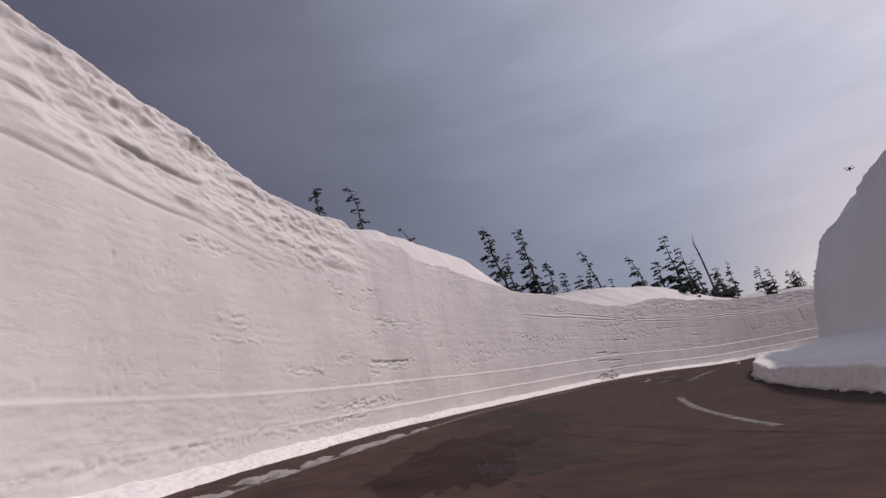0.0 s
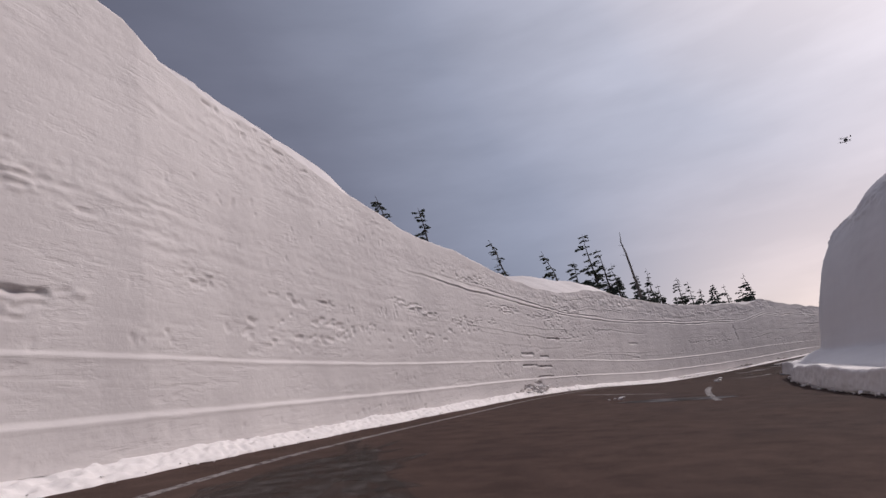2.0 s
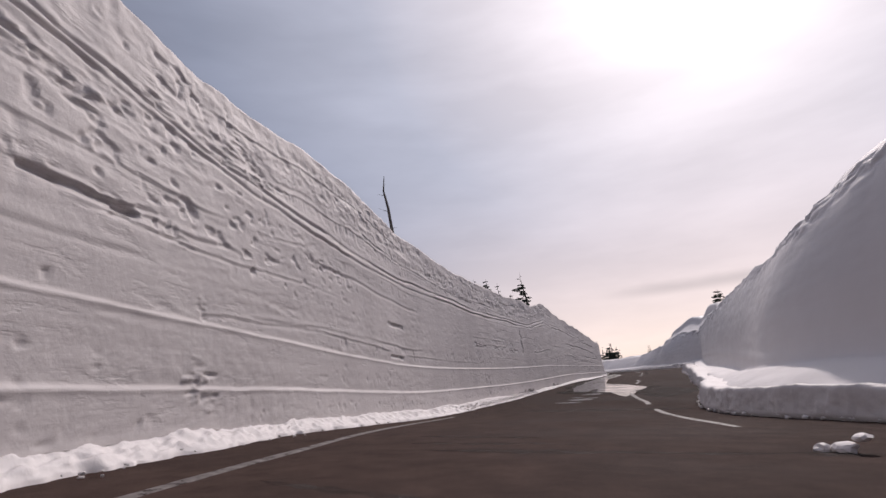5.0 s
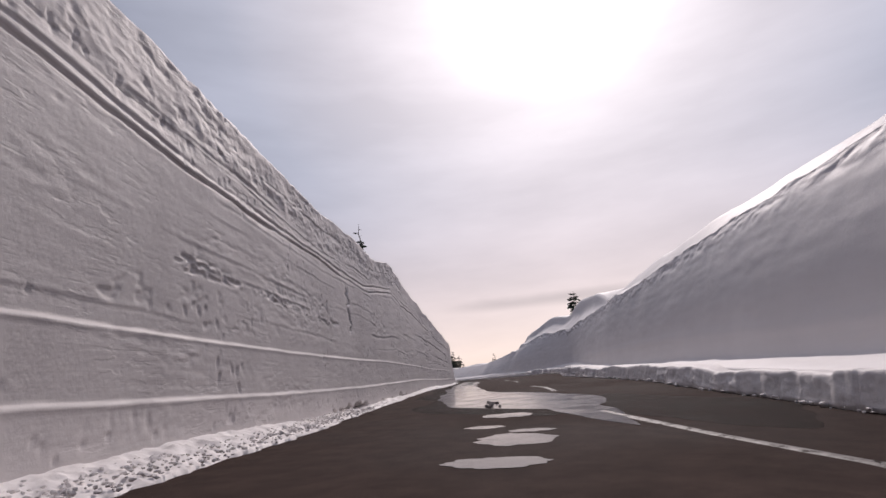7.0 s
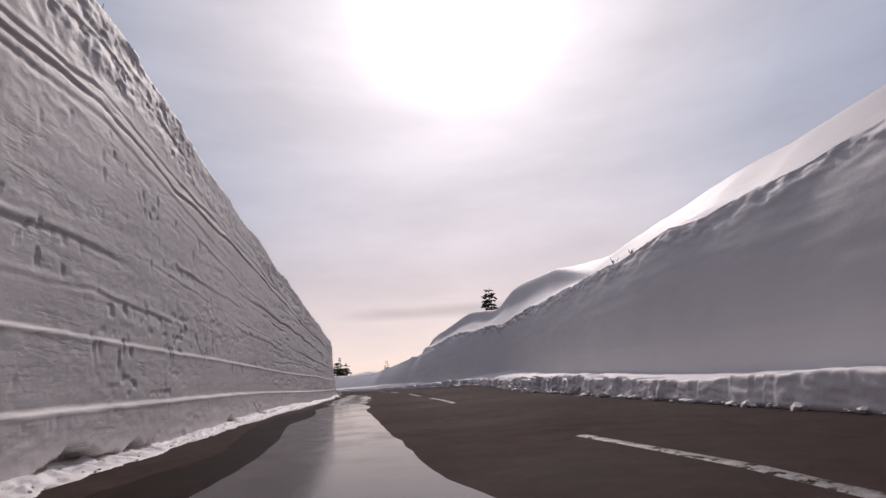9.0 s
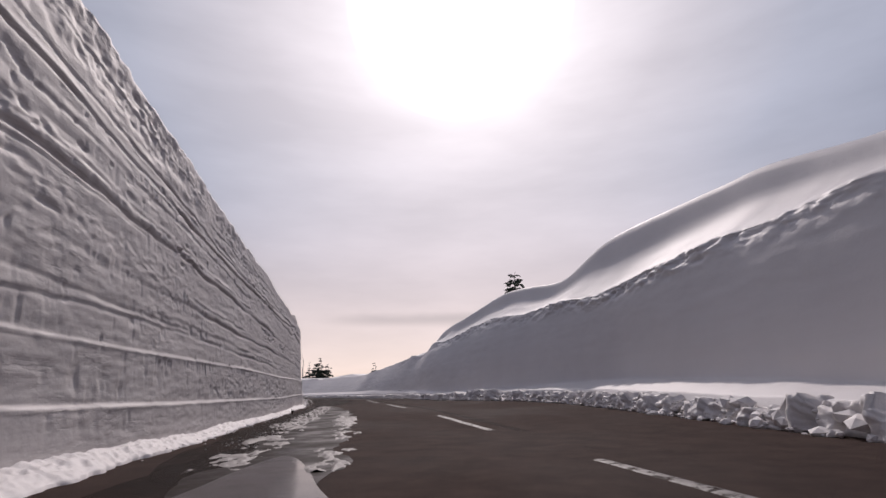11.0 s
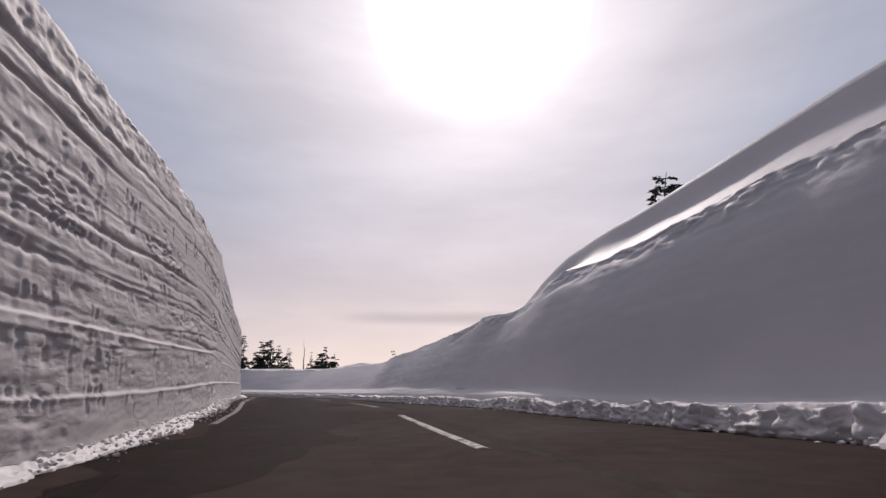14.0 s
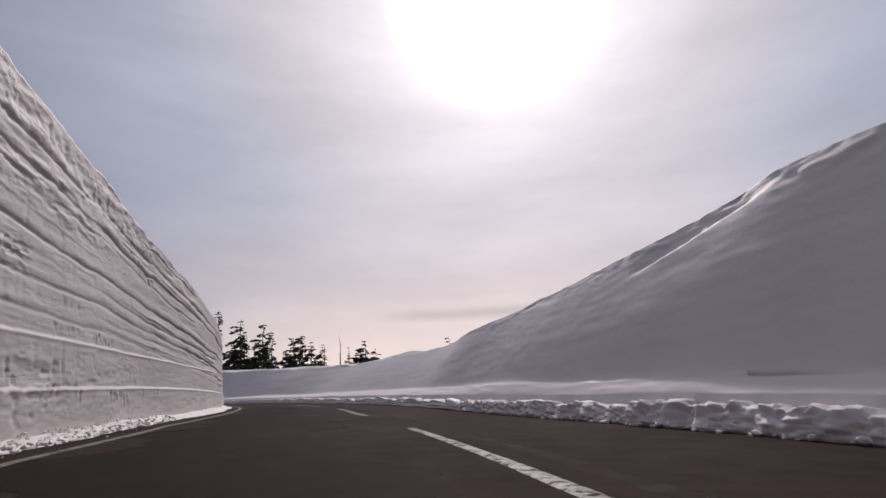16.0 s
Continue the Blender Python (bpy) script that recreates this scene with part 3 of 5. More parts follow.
    low = step(Z, zg - 0.30, zg - 0.1) * (1 - step(Z, zg, zg + 0.05)) * step(S, 66, 92) + 0.6 * np.exp(-((Z - 0.42) / 0.10)**2)
    R += low * 0.045 * streak * step(rough(S / 1.6, S * 0 + 9, 92, 3), -0.04, 0.12)
    # small hacked scars in groups
    scar = step(rough(S / 0.17, Z / 0.10, 95, 2), 0.26, 0.40) * step(rough(S / 4, Z / 0.8, 96, 2), 0.14, 0.24)
    R += 0.022 * scar
    R += 0.007 * rough(S / 0.13, Z / 0.10, 97, 2)
    calm = 0.42 + 0.58 * step(rough(S / 4.0, Z / 0.8, 201, 3), -0.08, 0.16)
    D += R * calm * (1 - 0.28 * late)
    crack = np.exp(-((S - 59.3 - 0.5 * rough(Z / 0.4, Z * 0, 99)) / (0.10 + 0.14 * rough(Z / 0.2, Z * 0, 98)))**2) * step(Z, 1.9, 2.1) * (1 - step(Z, 3.1, 3.3))
    D += 0.05 * crack * (1 + 1.5 * rough(S / 0.1, Z / 0.1, 90, 2))
    # hollows melted under the foot, and a bite torn out of it
    gap = 0.17 * step(s, 56.6, 57.2) * (1 - step(s, 60.0, 61.2))
    for hs, hw, hz in ((62.6, 0.5, 0.13), (64.3, 0.4, 0.12), (66.4, 0.75, 0.17), (67.7, 0.4, 0.14), (72.2, 0.35, 0.14), (75.1, 0.4, 0.12)):
        gap = np.maximum(gap, hz * np.exp(-((s - hs) / hw)**2))
    gap = (gap * (1 + 0.8 * rough(s / 0.35, s * 0, 89, 3)))[:, None]
    D += 0.32 * (1 - step(Z, gap - 0.03, gap + 0.02)) * step(gap, 0.05, 0.09)
    D += (1 - step(S, 12, 17)) * step(Z / H, 0.66, 0.8) * 0.12 * rough(S / 0.8, Z / 0.3, 210, 4, 0.58)
    bite = step(1 - ((S - 32.1) / 1.2)**2 - ((Z - 0.12) / 0.34)**2 + 1.5 * rough(S / 0.4, Z / 0.22, 87, 3), 0.0, 0.25)
    D += bite * (0.03 + 0.13 * np.abs(rough(S / 0.22, Z / 0.16, 88, 4, 0.6)))
    # the long cracked layer under the crest, and a second one splitting off above it
    for zk, deep, seed in ((along(CRACK, s), 0.055, 241), (along(CRACK, s) + 0.16 + 0.10 * rough(s / 6, s * 0, 243, 2), 0.035, 242)):
        zk = (zk + 0.05 * rough(s / 1.3, s * 0, seed, 4, 0.55))[:, None]
        on = step(S, 24, 29) * (1 - step(S, 98, 106)) * (0.35 + 0.65 * step(rough(S / 2.6, S * 0 + 3, seed + 5, 3), -0.16, 0.04))
        D += on * deep * (np.exp(-((Z - zk) / 0.020)**2) - 0.35 * np.exp(-((Z - zk - 0.06) / 0.035)**2))
        D += on * 0.018 * step(Z, zk - 0.02, zk + 0.02)
    # broken strips where whole slabs came off, with a sharp upper edge
    for cs, cz, wide, tall in SLOTS:
        a, b = np.searchsorted(s, (cs - wide - 0.4, cs + wide + 0.4))
        x, y = np.abs(S[a:b] - cs) - wide + 0.16 * rough(S[a:b] / 0.3, Z[a:b] / 0.1, 251, 2), (Z[a:b] - cz) / tall
        D[a:b] += 0.07 * (1 - step(x, -0.05, 0.03)) * step(y, -1.0, 0.2) * (1 - step(y, 0.80, 1.0)) * (0.7 + rough(S[a:b] / 0.2, Z[a:b] / 0.05, 252, 2))
    # patches where flakes broke away in steps
    for k, (cs, cz, wide, tall) in enumerate(PATCHES):
        a, b = np.searchsorted(s, (cs - 1.5 * wide, cs + 1.5 * wide))
        x, y = (S[a:b] - cs) / wide, (Z[a:b] - cz) / tall
        hole = 1 - x**2 - y**2 + 1.8 * rough(S[a:b] / 0.45, Z[a:b] / 0.08, 260 + k, 5, 0.65)
        flake = rough(S[a:b] / 0.20, Z[a:b] / 0.045, 300 + k, 4, 0.65)
        flake = np.floor(6 * flake) / 6 + 0.3 * flake                        # broken in steps
        D[a:b] += step(hole, 0.0, 1.1) * (0.010 + 0.042 * flake)
    # short upright gouges hacked into the face: in groups, and in rows like teeth under some layers
    rnd = random.Random(77)
    marks = []
    for _ in range(90):
        cs, cz = rnd.uniform(6, 124), rnd.uniform(0.5, 4.2)
        for _ in range(rnd.randint(3, 12)):
            marks.append((cs + rnd.gauss(0, 0.5), cz + rnd.gauss(0, 0.12), rnd.uniform(0.05, 0.22), 0.8))
    for s0, s1, z0, z1, tall, deep in TEETH:
        cs = s0
        while cs < s1:
            if rnd.random() < 0.22:
                cs += rnd.uniform(0.3, 1.6)
            top = z0 + (z1 - z0) * (cs - s0) / (s1 - s0) + 0.05 * math.sin(cs * 1.1) + rnd.gauss(0, 0.03)
            marks.append((cs, top + 0.5 * tall, tall * rnd.uniform(0.5, 1.3), deep * rnd.uniform(0.6, 1.2)))
            cs += rnd.uniform(0.06, 0.17)
    for _ in range(420):
        marks.append((rnd.uniform(56, 125), rnd.uniform(0.5, 4.3), rnd.uniform(0.06, 0.26), 0.45))
    for _ in range(120):
        marks.append((rnd.uniform(2, 60), rnd.gauss(0.34, 0.06), rnd.uniform(0.05, 0.14), 0.7))
    for cs, cz, tall, deep in marks:
        a, b = np.searchsorted(s, (cs - 0.16, cs + 0.16))
        if b - a < 2:
            continue
        wide, tilt, tall = rnd.uniform(0.026, 0.048), rnd.gauss(0, 0.22), max(tall, 0.10)
        z = Z[a:b]
        x = (s[a:b, None] - cs - tilt * (z - cz)) / wide
        y = (cz - z) / tall                                 # 0 at its upper end, 1 where it runs out
        D[a:b] += deep * rnd.uniform(0.012, 0.034) * np.clip(1.6 - 1.6 * np.abs(x), 0, 1) * np.clip(y / 0.12, 0, 1) * np.clip(1 - y, 0, 1)**0.7
    face = at(S, f[:, None] + D, Z)
    # toe of crumbled snow at the foot
    u = np.linspace(0, 1, 22)
    tw = 0.46 + 0.16 * rough(s / 1.8, s * 0, 6, 4) + 0.30 * (1 - step(s, 4, 9)) - 0.20 * step(s, 8, 12) * (1 - step(s, 36, 44)) + 0.22 * step(s, 42, 48) * (1 - step(s, 54, 60)) - 0.23 * step(s, 76, 86)
    U, S2 = np.meshgrid(u, s)
    lump = (1 - 0.4 * step(S2, 76, 88)) * (0.05 * rough(S2 / 0.22, U * 3, 7, 3) + 0.045 * rough(S2 / 0.09, U * 7, 9, 2))
    tz = 0.004 + (foot[:, :1] + 0.02) * U**0.7 + lump * np.sin(np.pi * U)**0.5 - 0.05 * (U == 0)
    tn = (f - tw)[:, None] + U * (tw + D[:, 0] + 0.05)[:, None] + (0.05 * rough(S2 / 0.3, U, 8, 3) + 0.05 * rough(S2 / 0.12, U * 2, 10, 2)) * (1 - U)
    ob = sheet("snow_fringe", at(S2, tn, tz), SNOW_LOOSE)
    tagged(ob, "crumbled white snow along the foot of the wall", "snow fringe", kind="structure")
    # rounded crest and the snowfield behind it
    w = np.r_[0.06, 0.16, 0.32, 0.6, 1.0, 1.7, 2.8, 4.5, 7, 10, 14, 19, 25, 31]
    W, S3 = np.meshgrid(w, s)
    drop = np.r_[0.05, 0.09, 0.12, 0.13, 0.12, 0.1, 0.08, 0.05, 0.0, -0.1, -0.2, -0.3, 0.6, 6.5]
    bumpy = 0.10 * rough(S3 / 0.5, W / 0.4, 14, 4) * np.exp(-W / 1.2) + 0.25 * rough(S3 / 5, W / 4, 15, 3) * (1 - np.exp(-W))
    back = at(S3, (f + D[:, -1])[:, None] + W, H - drop[None] + bumpy + (0.7 * step(W, 0.8, 6) * step(S3, 36, 48) * (1 - step(S3, 84, 100)) + 2.2 * step(W, 0.2, 2.2) * step(S3, 15.5, 18.5) * (1 - step(S3, 24, 29)) + 2.1 * step(W, 0.4, 6.0) * step(S3, 24, 30) * (1 - step(S3, 47, 59))) * (W < 24))
    ob = sheet("wall_left", np.concatenate([face, back], 1), SNOW_WALL)
    return tagged(ob, "tall ploughed snow wall with layered, scraped white face", "snow wall", kind="structure")


# ---- bank and berm beside the far lane ----
BERM = [(-40, -6.2), (-10, -5.8), (10, -5.6), (20, -5.3), (30, -4.98), (36, -5.0), (38.6, -4.9), (40.4, -4.4), (42.5, -3.8), (45, -3.7), (48, -4.0), (51, -4.4), (54, -4.6), (58, -4.6), (66, -5.0), (80, -5.4), (86, -6.1), (92, -6.4), (98, -5.7), (104, -4.9), (108, -4.7), (112, -4.2), (118, -4.05), (126, -3.65), (136, -4.0), (150, -4.0), (250, -4.0)]
FOOT = [(-40, -9.6), (10, -9.4), (20, -8.8), (30, -7.7), (38, -6.05), (43, -5.35), (46, -5.2), (51, -5.7), (55, -6.0), (66, -6.3), (80, -7.0), (92, -7.7), (98, -7.1), (104, -6.1), (112, -4.9), (120, -4.6), (126, -4.3), (136, -5.0), (150, -5.2), (250, -5.2)]
RIM_N = [(-40, -11.2), (10, -10.9), (20, -10.4), (30, -9.5), (36, -8.0), (40, -7.1), (45, -6.5), (51, -6.95), (60, -7.2), (70, -7.1), (85, -7.8), (95, -7.95), (105, -7.1), (111, -6.2), (116, -5.9), (118, -5.8), (126, -5.8), (132, -5.9), (136, -7.0), (150, -7.5), (250, -7.5)]
RIM_Z = [(-40, 5.6), (10, 5.9), (20, 5.9), (26, 5.4), (32, 5.3), (38, 5.15), (42, 4.45), (46, 4.15), (60, 3.88), (70, 3.63), (85, 3.62), (86, 3.78), (88, 3.68), (90, 3.6), (92, 3.48), (93.7, 3.5), (95.5, 3.8), (97, 3.82), (99, 3.75), (101.5, 4.0), (103.7, 4.15), (105.5, 4.1), (107.2, 3.96), (108.6, 3.83), (110.4, 3.66), (112.2, 3.58), (113.5, 3.9), (114.3, 3.5), (116, 3.15), (117.4, 3.15), (118.3, 3.32), (119.2, 3.36), (120.1, 3.26), (121.4, 3.16), (123.1, 3.08), (125.5, 3.0), (128.7, 2.76), (131.8, 2.62), (137, 2.5), (142, 2.45), (150, 2.4), (165, 2.8), (180, 3.3), (200, 4.2), (250, 4.5)]
RIDGE_Z = [(-40, 7.0), (10, 7.6), (24, 7.0), (30, 6.5), (38, 6.2), (43, 5.5), (50, 5.3), (57, 5.85), (65, 5.9), (75, 5.88), (84, 5.7), (87, 5.65), (90, 5.85), (92.5, 5.98), (94.6, 6.12), (95.4, 5.98), (97, 5.46), (99, 5.1), (101, 5.5), (103.5, 5.76), (105.8, 5.93), (107.2, 5.75), (108.5, 5.58), (110.4, 5.33), (112.5, 5.2), (115, 4.98), (116.4, 4.9), (117.4, 4.4), (118.6, 3.75), (120.5, 3.55), (123, 3.3), (126, 3.15), (129, 2.95), (132, 2.75), (137, 2.65), (142, 2.6), (143, 2.95), (150, 2.6), (165, 3.0), (180, 3.5), (190, 4.2), (200, 5.3), (250, 4.8)]


SHELF = [(-40, 0.9), (20, 0.95), (30, 0.75), (36, 0.8), (42, 0.95), (47, 0.8), (50, 0.7), (53, 0.56), (56, 0.48), (60, 0.42), (70, 0.4), (78, 0.46), (82, 0.58), (84, 0.68), (90, 0.74), (93, 0.65), (97, 0.57), (104, 0.4), (110, 0.46), (118, 0.59), (126, 0.65), (250, 0.29)]


def wall_right():
    s = np.r_[np.arange(S_MIN, 0, 0.5), np.arange(0, 130, 0.08), np.arange(130, 248, 0.4)]
    b, ft, rn, rz, gz = (eased(k, s, w)[:, None] for k, w in ((BERM, 0.6), (FOOT, 1.2), (RIM_N, 1.2), (RIM_Z, 0.8), (RIDGE_Z, 1.4)))
    late = step(s, 80, 87)[:, None]
    rz = rz + (0.18 - 0.11 * late) * rough(s / 3.0, s * 0, 101, 4)[:, None]
    gz = gz + (0.3 - 0.22 * late) * rough(s / 7.0, s * 0, 102, 3)[:, None]
    shelf = (along(SHELF, s) + 0.06 * rough(s / 4, s * 0, 103, 3))[:, None]
    u = 1 - np.linspace(1, 0, 64)**1.5
    S, U = np.meshgrid(s, u, indexing="ij")
    # the shaded face rises in a hollow curve to an overhanging lip
    Zf = shelf + (rz - shelf) * U
    Nf = ft + (rn - ft) * (0.28 * U**0.5 + 0.72 * U**(2.4 - 1.0 * step(S, 112, 119))) + 0.10 * rough(S / 6, Zf / 3, 104, 3)
    lip = step(U, 0.80, 0.97)
    Nf += lip * (1 - 0.5 * step(S, 44, 50) * (1 - step(S, 80, 85)) + 0.8 * step(S, 85, 88) * (1 - step(S, 96, 99)) - 0.6 * step(S, 108, 114)) * (0.09 * rough(S / 0.7, Zf / 0.25, 105, 4, 0.6) + 0.09 * rough(S / 2.6, Zf / 0.5, 106, 3) + 0.09 * rough(S / 0.28, Zf / 0.16, 107, 3))
    Nf += 0.03 * (1 - late) * np.exp(-((Zf - 1.1 - 0.1 * rough(S / 8, S * 0, 108)) / 0.12)**2)
    # wind-cut ledges that catch the sun near the end of the face
    for s0, z0, s1, z1, deep in ((119.6, 3.02, 122.4, 2.55, 0.12), (115.0, 2.95, 117.0, 2.75, 0.05), (111.8, 3.35, 113.8, 3.05, 0.06)):
        line = z0 + (z1 - z0) * (S - s0) / (s1 - s0) + 0.05 * rough(S / 0.6, S * 0, int(s0), 3)
        Nf -= deep * step(S, s0 - 0.4, s0 + 0.4) * (1 - step(S, s1 - 0.8, s1 + 0.2)) * step(Zf - line, -0.03, 0.05) * (1 - step(Zf - line, 0.15, 0.9))
    Nf += 0.010 * rough(S / 3.5 + Zf, Zf / 0.30, 115, 4, 0.55) + 0.012 * rough(S / 0.6, Zf / 0.2, 116, 3)
    face = at(S, Nf, Zf)
    w = np.r_[0.04, 0.12, 0.25, 0.4:1.2:0.2, 1.2:1.7:0.06, 1.75:4.0:0.2, 4.4, 5.5, 7.0, 9.0, 11.5, 14.5, 18.0]
    rise = np.interp(w, [0, 0.5, 1.2, 2.6, 3.8, 5.0, 9, 14.5, 18], [0, 0.08, 0.22, 0.78, 0.96, 1.0, 0.95, 0.6, 0.0])
    W, S3 = np.meshgrid(w, s)
    near = 1 - 0.6 * step(S3, 22, 32) * (1 - step(S3, 44, 54))          # the ridge comes close to the rim at the bend
    steep = np.interp(w, [0, 0.5, 1.15, 1.42, 1.6, 2.6, 9, 14.5, 18], [0, 0.17, 0.46, 0.93, 0.99, 1.0, 0.95, 0.6, 0.0])
    Zb = rz + (gz - rz) * (np.interp(W / near, w, rise) * (1 - late) + steep[None] * late) + 0.10 * rough(S3 / 1.2, W / 0.5, 109, 4) * np.exp(-W / 0.8) + (0.22 - 0.14 * late) * rough(S3 / 4, W / 2.5, 110, 3) * (1 - np.exp(-W / 2)) + 0.05 * rough(S3 / 1.8 + W, W / 0.35, 114, 3) * np.exp(-W / 5)
    far = s[:, None] > 128
    Zb = np.where((W > 17) & ~far, -1.8, Zb)
    back = at(S3, rn - W, Zb)
    # gently sloping shelf down to the berm
    k = np.linspace(0, 1, 10)[:-1]
    K, S4 = np.meshgrid(k, s)
    Zs = np.minimum(shelf, 0.40) - 0.06 + (shelf - np.minimum(shelf, 0.40) + 0.08) * K**0.8 + 0.03 * rough(S4 / 0.8, K * 3, 111, 3) - 0.9 * (K == 0)
    ledge = at(S4, b - 0.35 + (ft - b + 0.35) * K, Zs)
    ob = sheet("wall_right", np.concatenate([ledge, face, back], 1), SNOW_BANK)
    tagged(ob, "smooth shaded snow bank with a wind-curled sunlit rim", "snow bank", kind="structure")
    # the plains of snow beyond the last bend
    s5 = np.arange(126, 248, 2.0)
    w5 = np.r_[16, 22, 30, 45, 70, 110]
    W5, S5 = np.meshgrid(w5, s5)
    z5 = along(RIDGE_Z, S5) * np.interp(W5, [16, 40, 110], [1.0, 0.75, -0.6]) + 0.3 * rough(S5 / 9, W5 / 9, 113)
    ob = sheet("snowfield", at(S5, along(RIM_N, S5) - W5, z5 + 0.05), SNOW_BANK)
    tagged(ob, "distant white snowfield beyond the bend", "snowfield", kind="structure")


def berm():
    """Ploughed ridge along the far edge: an upright cut front, sharp upper edge, further on broken into blocks."""
    s = np.r_[np.arange(S_MIN, 4, 0.3), np.arange(4, 128, 0.04), np.arange(128, 230, 0.3)]
    rnd = random.Random(9)
    ends, shift, rise = [S_MIN], [], []
    while ends[-1] < 232:
        ends.append(ends[-1] + (rnd.uniform(0.22, 0.85) if ends[-1] < 66 else rnd.uniform(0.10, 0.42)))
        shift.append(rnd.uniform(-0.16, 0.12))
        rise.append(rnd.uniform(-0.15, 0.06) if ends[-1] < 104 else rnd.uniform(-0.12, 0.02))
    k = np.clip(np.searchsorted(ends, s) - 1, 0, len(shift) - 1)
    broken = 0.10 + 0.90 * step(s, 64, 84) - 0.50 * step(s, 100, 108)
    b = (eased(BERM, s, 0.6) + np.array(shift)[k] * broken + 0.05 * rough(s / 0.8, s * 0, 125, 4))[:, None]
    h = 0.46 + 0.08 * step(s, 36, 42) * (1 - step(s, 48, 53)) - 0.04 * step(s, 50, 55) * (1 - step(s, 70, 78)) + 0.10 * rough(s / 1.6, s * 0, 121, 3) - 0.10 * step(s, 76, 86) - 0.06 * step(s, 104, 116)
    h = (h + np.array(rise)[k] * broken)[:, None]
    v = np.linspace(0, 1, 34)
    S, V = np.meshgrid(s, v, indexing="ij")
    up = np.interp(V, [0, 0.05, 0.45, 0.52, 0.60, 1], [-0.05, 0.10, 0.90, 0.98, 1.0, 0.92])
    back = np.interp(V, [0, 0.05, 0.45, 0.52, 0.60, 1], [0.05, 0.0, 0.07, 0.10, 0.17, 0.75])
    soft = 0.4 + 0.6 * broken[:, None]
    lump = 0.09 * rough(S / 0.30, V * 5, 124, 4, 0.55) + 0.06 * rough(S / 0.9, V * 3, 123, 3)
    crumb = 0.075 * step(S, 66, 82) * rough(S / 0.13, V * 9, 126, 4, 0.6)
    Z = h * up + soft * 0.5 * lump * step(V, 0.3, 0.6) + 0.8 * crumb * step(V, 0.2, 0.5)
    N = b - back + (soft * lump + crumb) * (1 - 0.5 * V) * step(V, 0.0, 0.1)
    ob = sheet("snow_berm", at(S, N, Z), SNOW_LOOSE)
    tagged(ob, "low cut berm of ploughed snow, broken into blocks along the road edge", "snow berm", kind="structure")


ground()
ROAD = road()
for s0, s1, mat in ((7.0, 15.5, PAINT), (24.3, 30.5, PAINT), (38.6, 45.5, PAINT_FADED), (47.5, 53.8, PAINT_FADED), (60.1, 65.7, PAINT), (74.3, 80.5, PAINT), (84.4, 89.3, PAINT), (95.0, 101.2, PAINT), (104.8, 110.8, PAINT), (114.8, 121.4, PAINT), (126.2, 132.5, PAINT), (137, 143, PAINT)):
    stripe("lane_dash", ROAD, s0, s1, 0.16, CENTRE, mat, "worn white painted centre line dash")
EDGE_A = [(-40, 3.9), (5, 3.3), (10, 3.1), (14, 3.02), (17, 2.98), (19, 2.8), (22, 2.5), (26, 2.22), (30, 2.0), (36, 1.85), (44, 1.95)]
stripe("edge_line", ROAD, 2.0, 19.0, 0.16, EDGE_A, PAINT, "worn white edge line with slush beside it")
stripe("edge_line", ROAD, 19.1, 44.0, 0.13, EDGE_A, PAINT_FADED, "worn white edge line with slush beside it")
stripe("edge_line", ROAD, 109.0, 150.0, 0.15, [(90, 1.7), (105, 1.95), (112, 2.2), (116, 2.6), (119, 2.8), (124, 2.72), (131, 2.15), (140, 1.4), (150, 0.9), (160, 0.7)], PAINT_FADED, "worn white edge line beside the snow")
wall_left()
wall_right()
berm()


# ---- meltwater, slush and clods on the road ----
def ribbon(name, s0, s1, mid, half, seed, mat, label, category, height=0.005, ragged=0.3, parent=None, wave=3.2):
    """A long patch with ragged sides lying along the road."""
    s = np.arange(s0, s1, 0.08)
    v = np.linspace(-1, 1, 13)
    taper = np.clip(np.minimum((s - s0) / 2.5, (s1 - s) / 4.0), 0, 1)**0.6
    c, w = along(mid, s), along(half, s) * taper
    S, V = np.meshgrid(s, v, indexing="ij")
    n = c[:, None] + w[:, None] * V * (1 + ragged * np.where(V > 0, rough(s / wave, s * 0, seed, 5, 0.45)[:, None], rough(s / (0.85 * wave), s * 0 + 7, seed + 1, 5, 0.45)[:, None]) * 2)
    z = np.full(n.shape, height)
    return tagged(sheet(name, at(S, n, z), mat, parent), label, category)


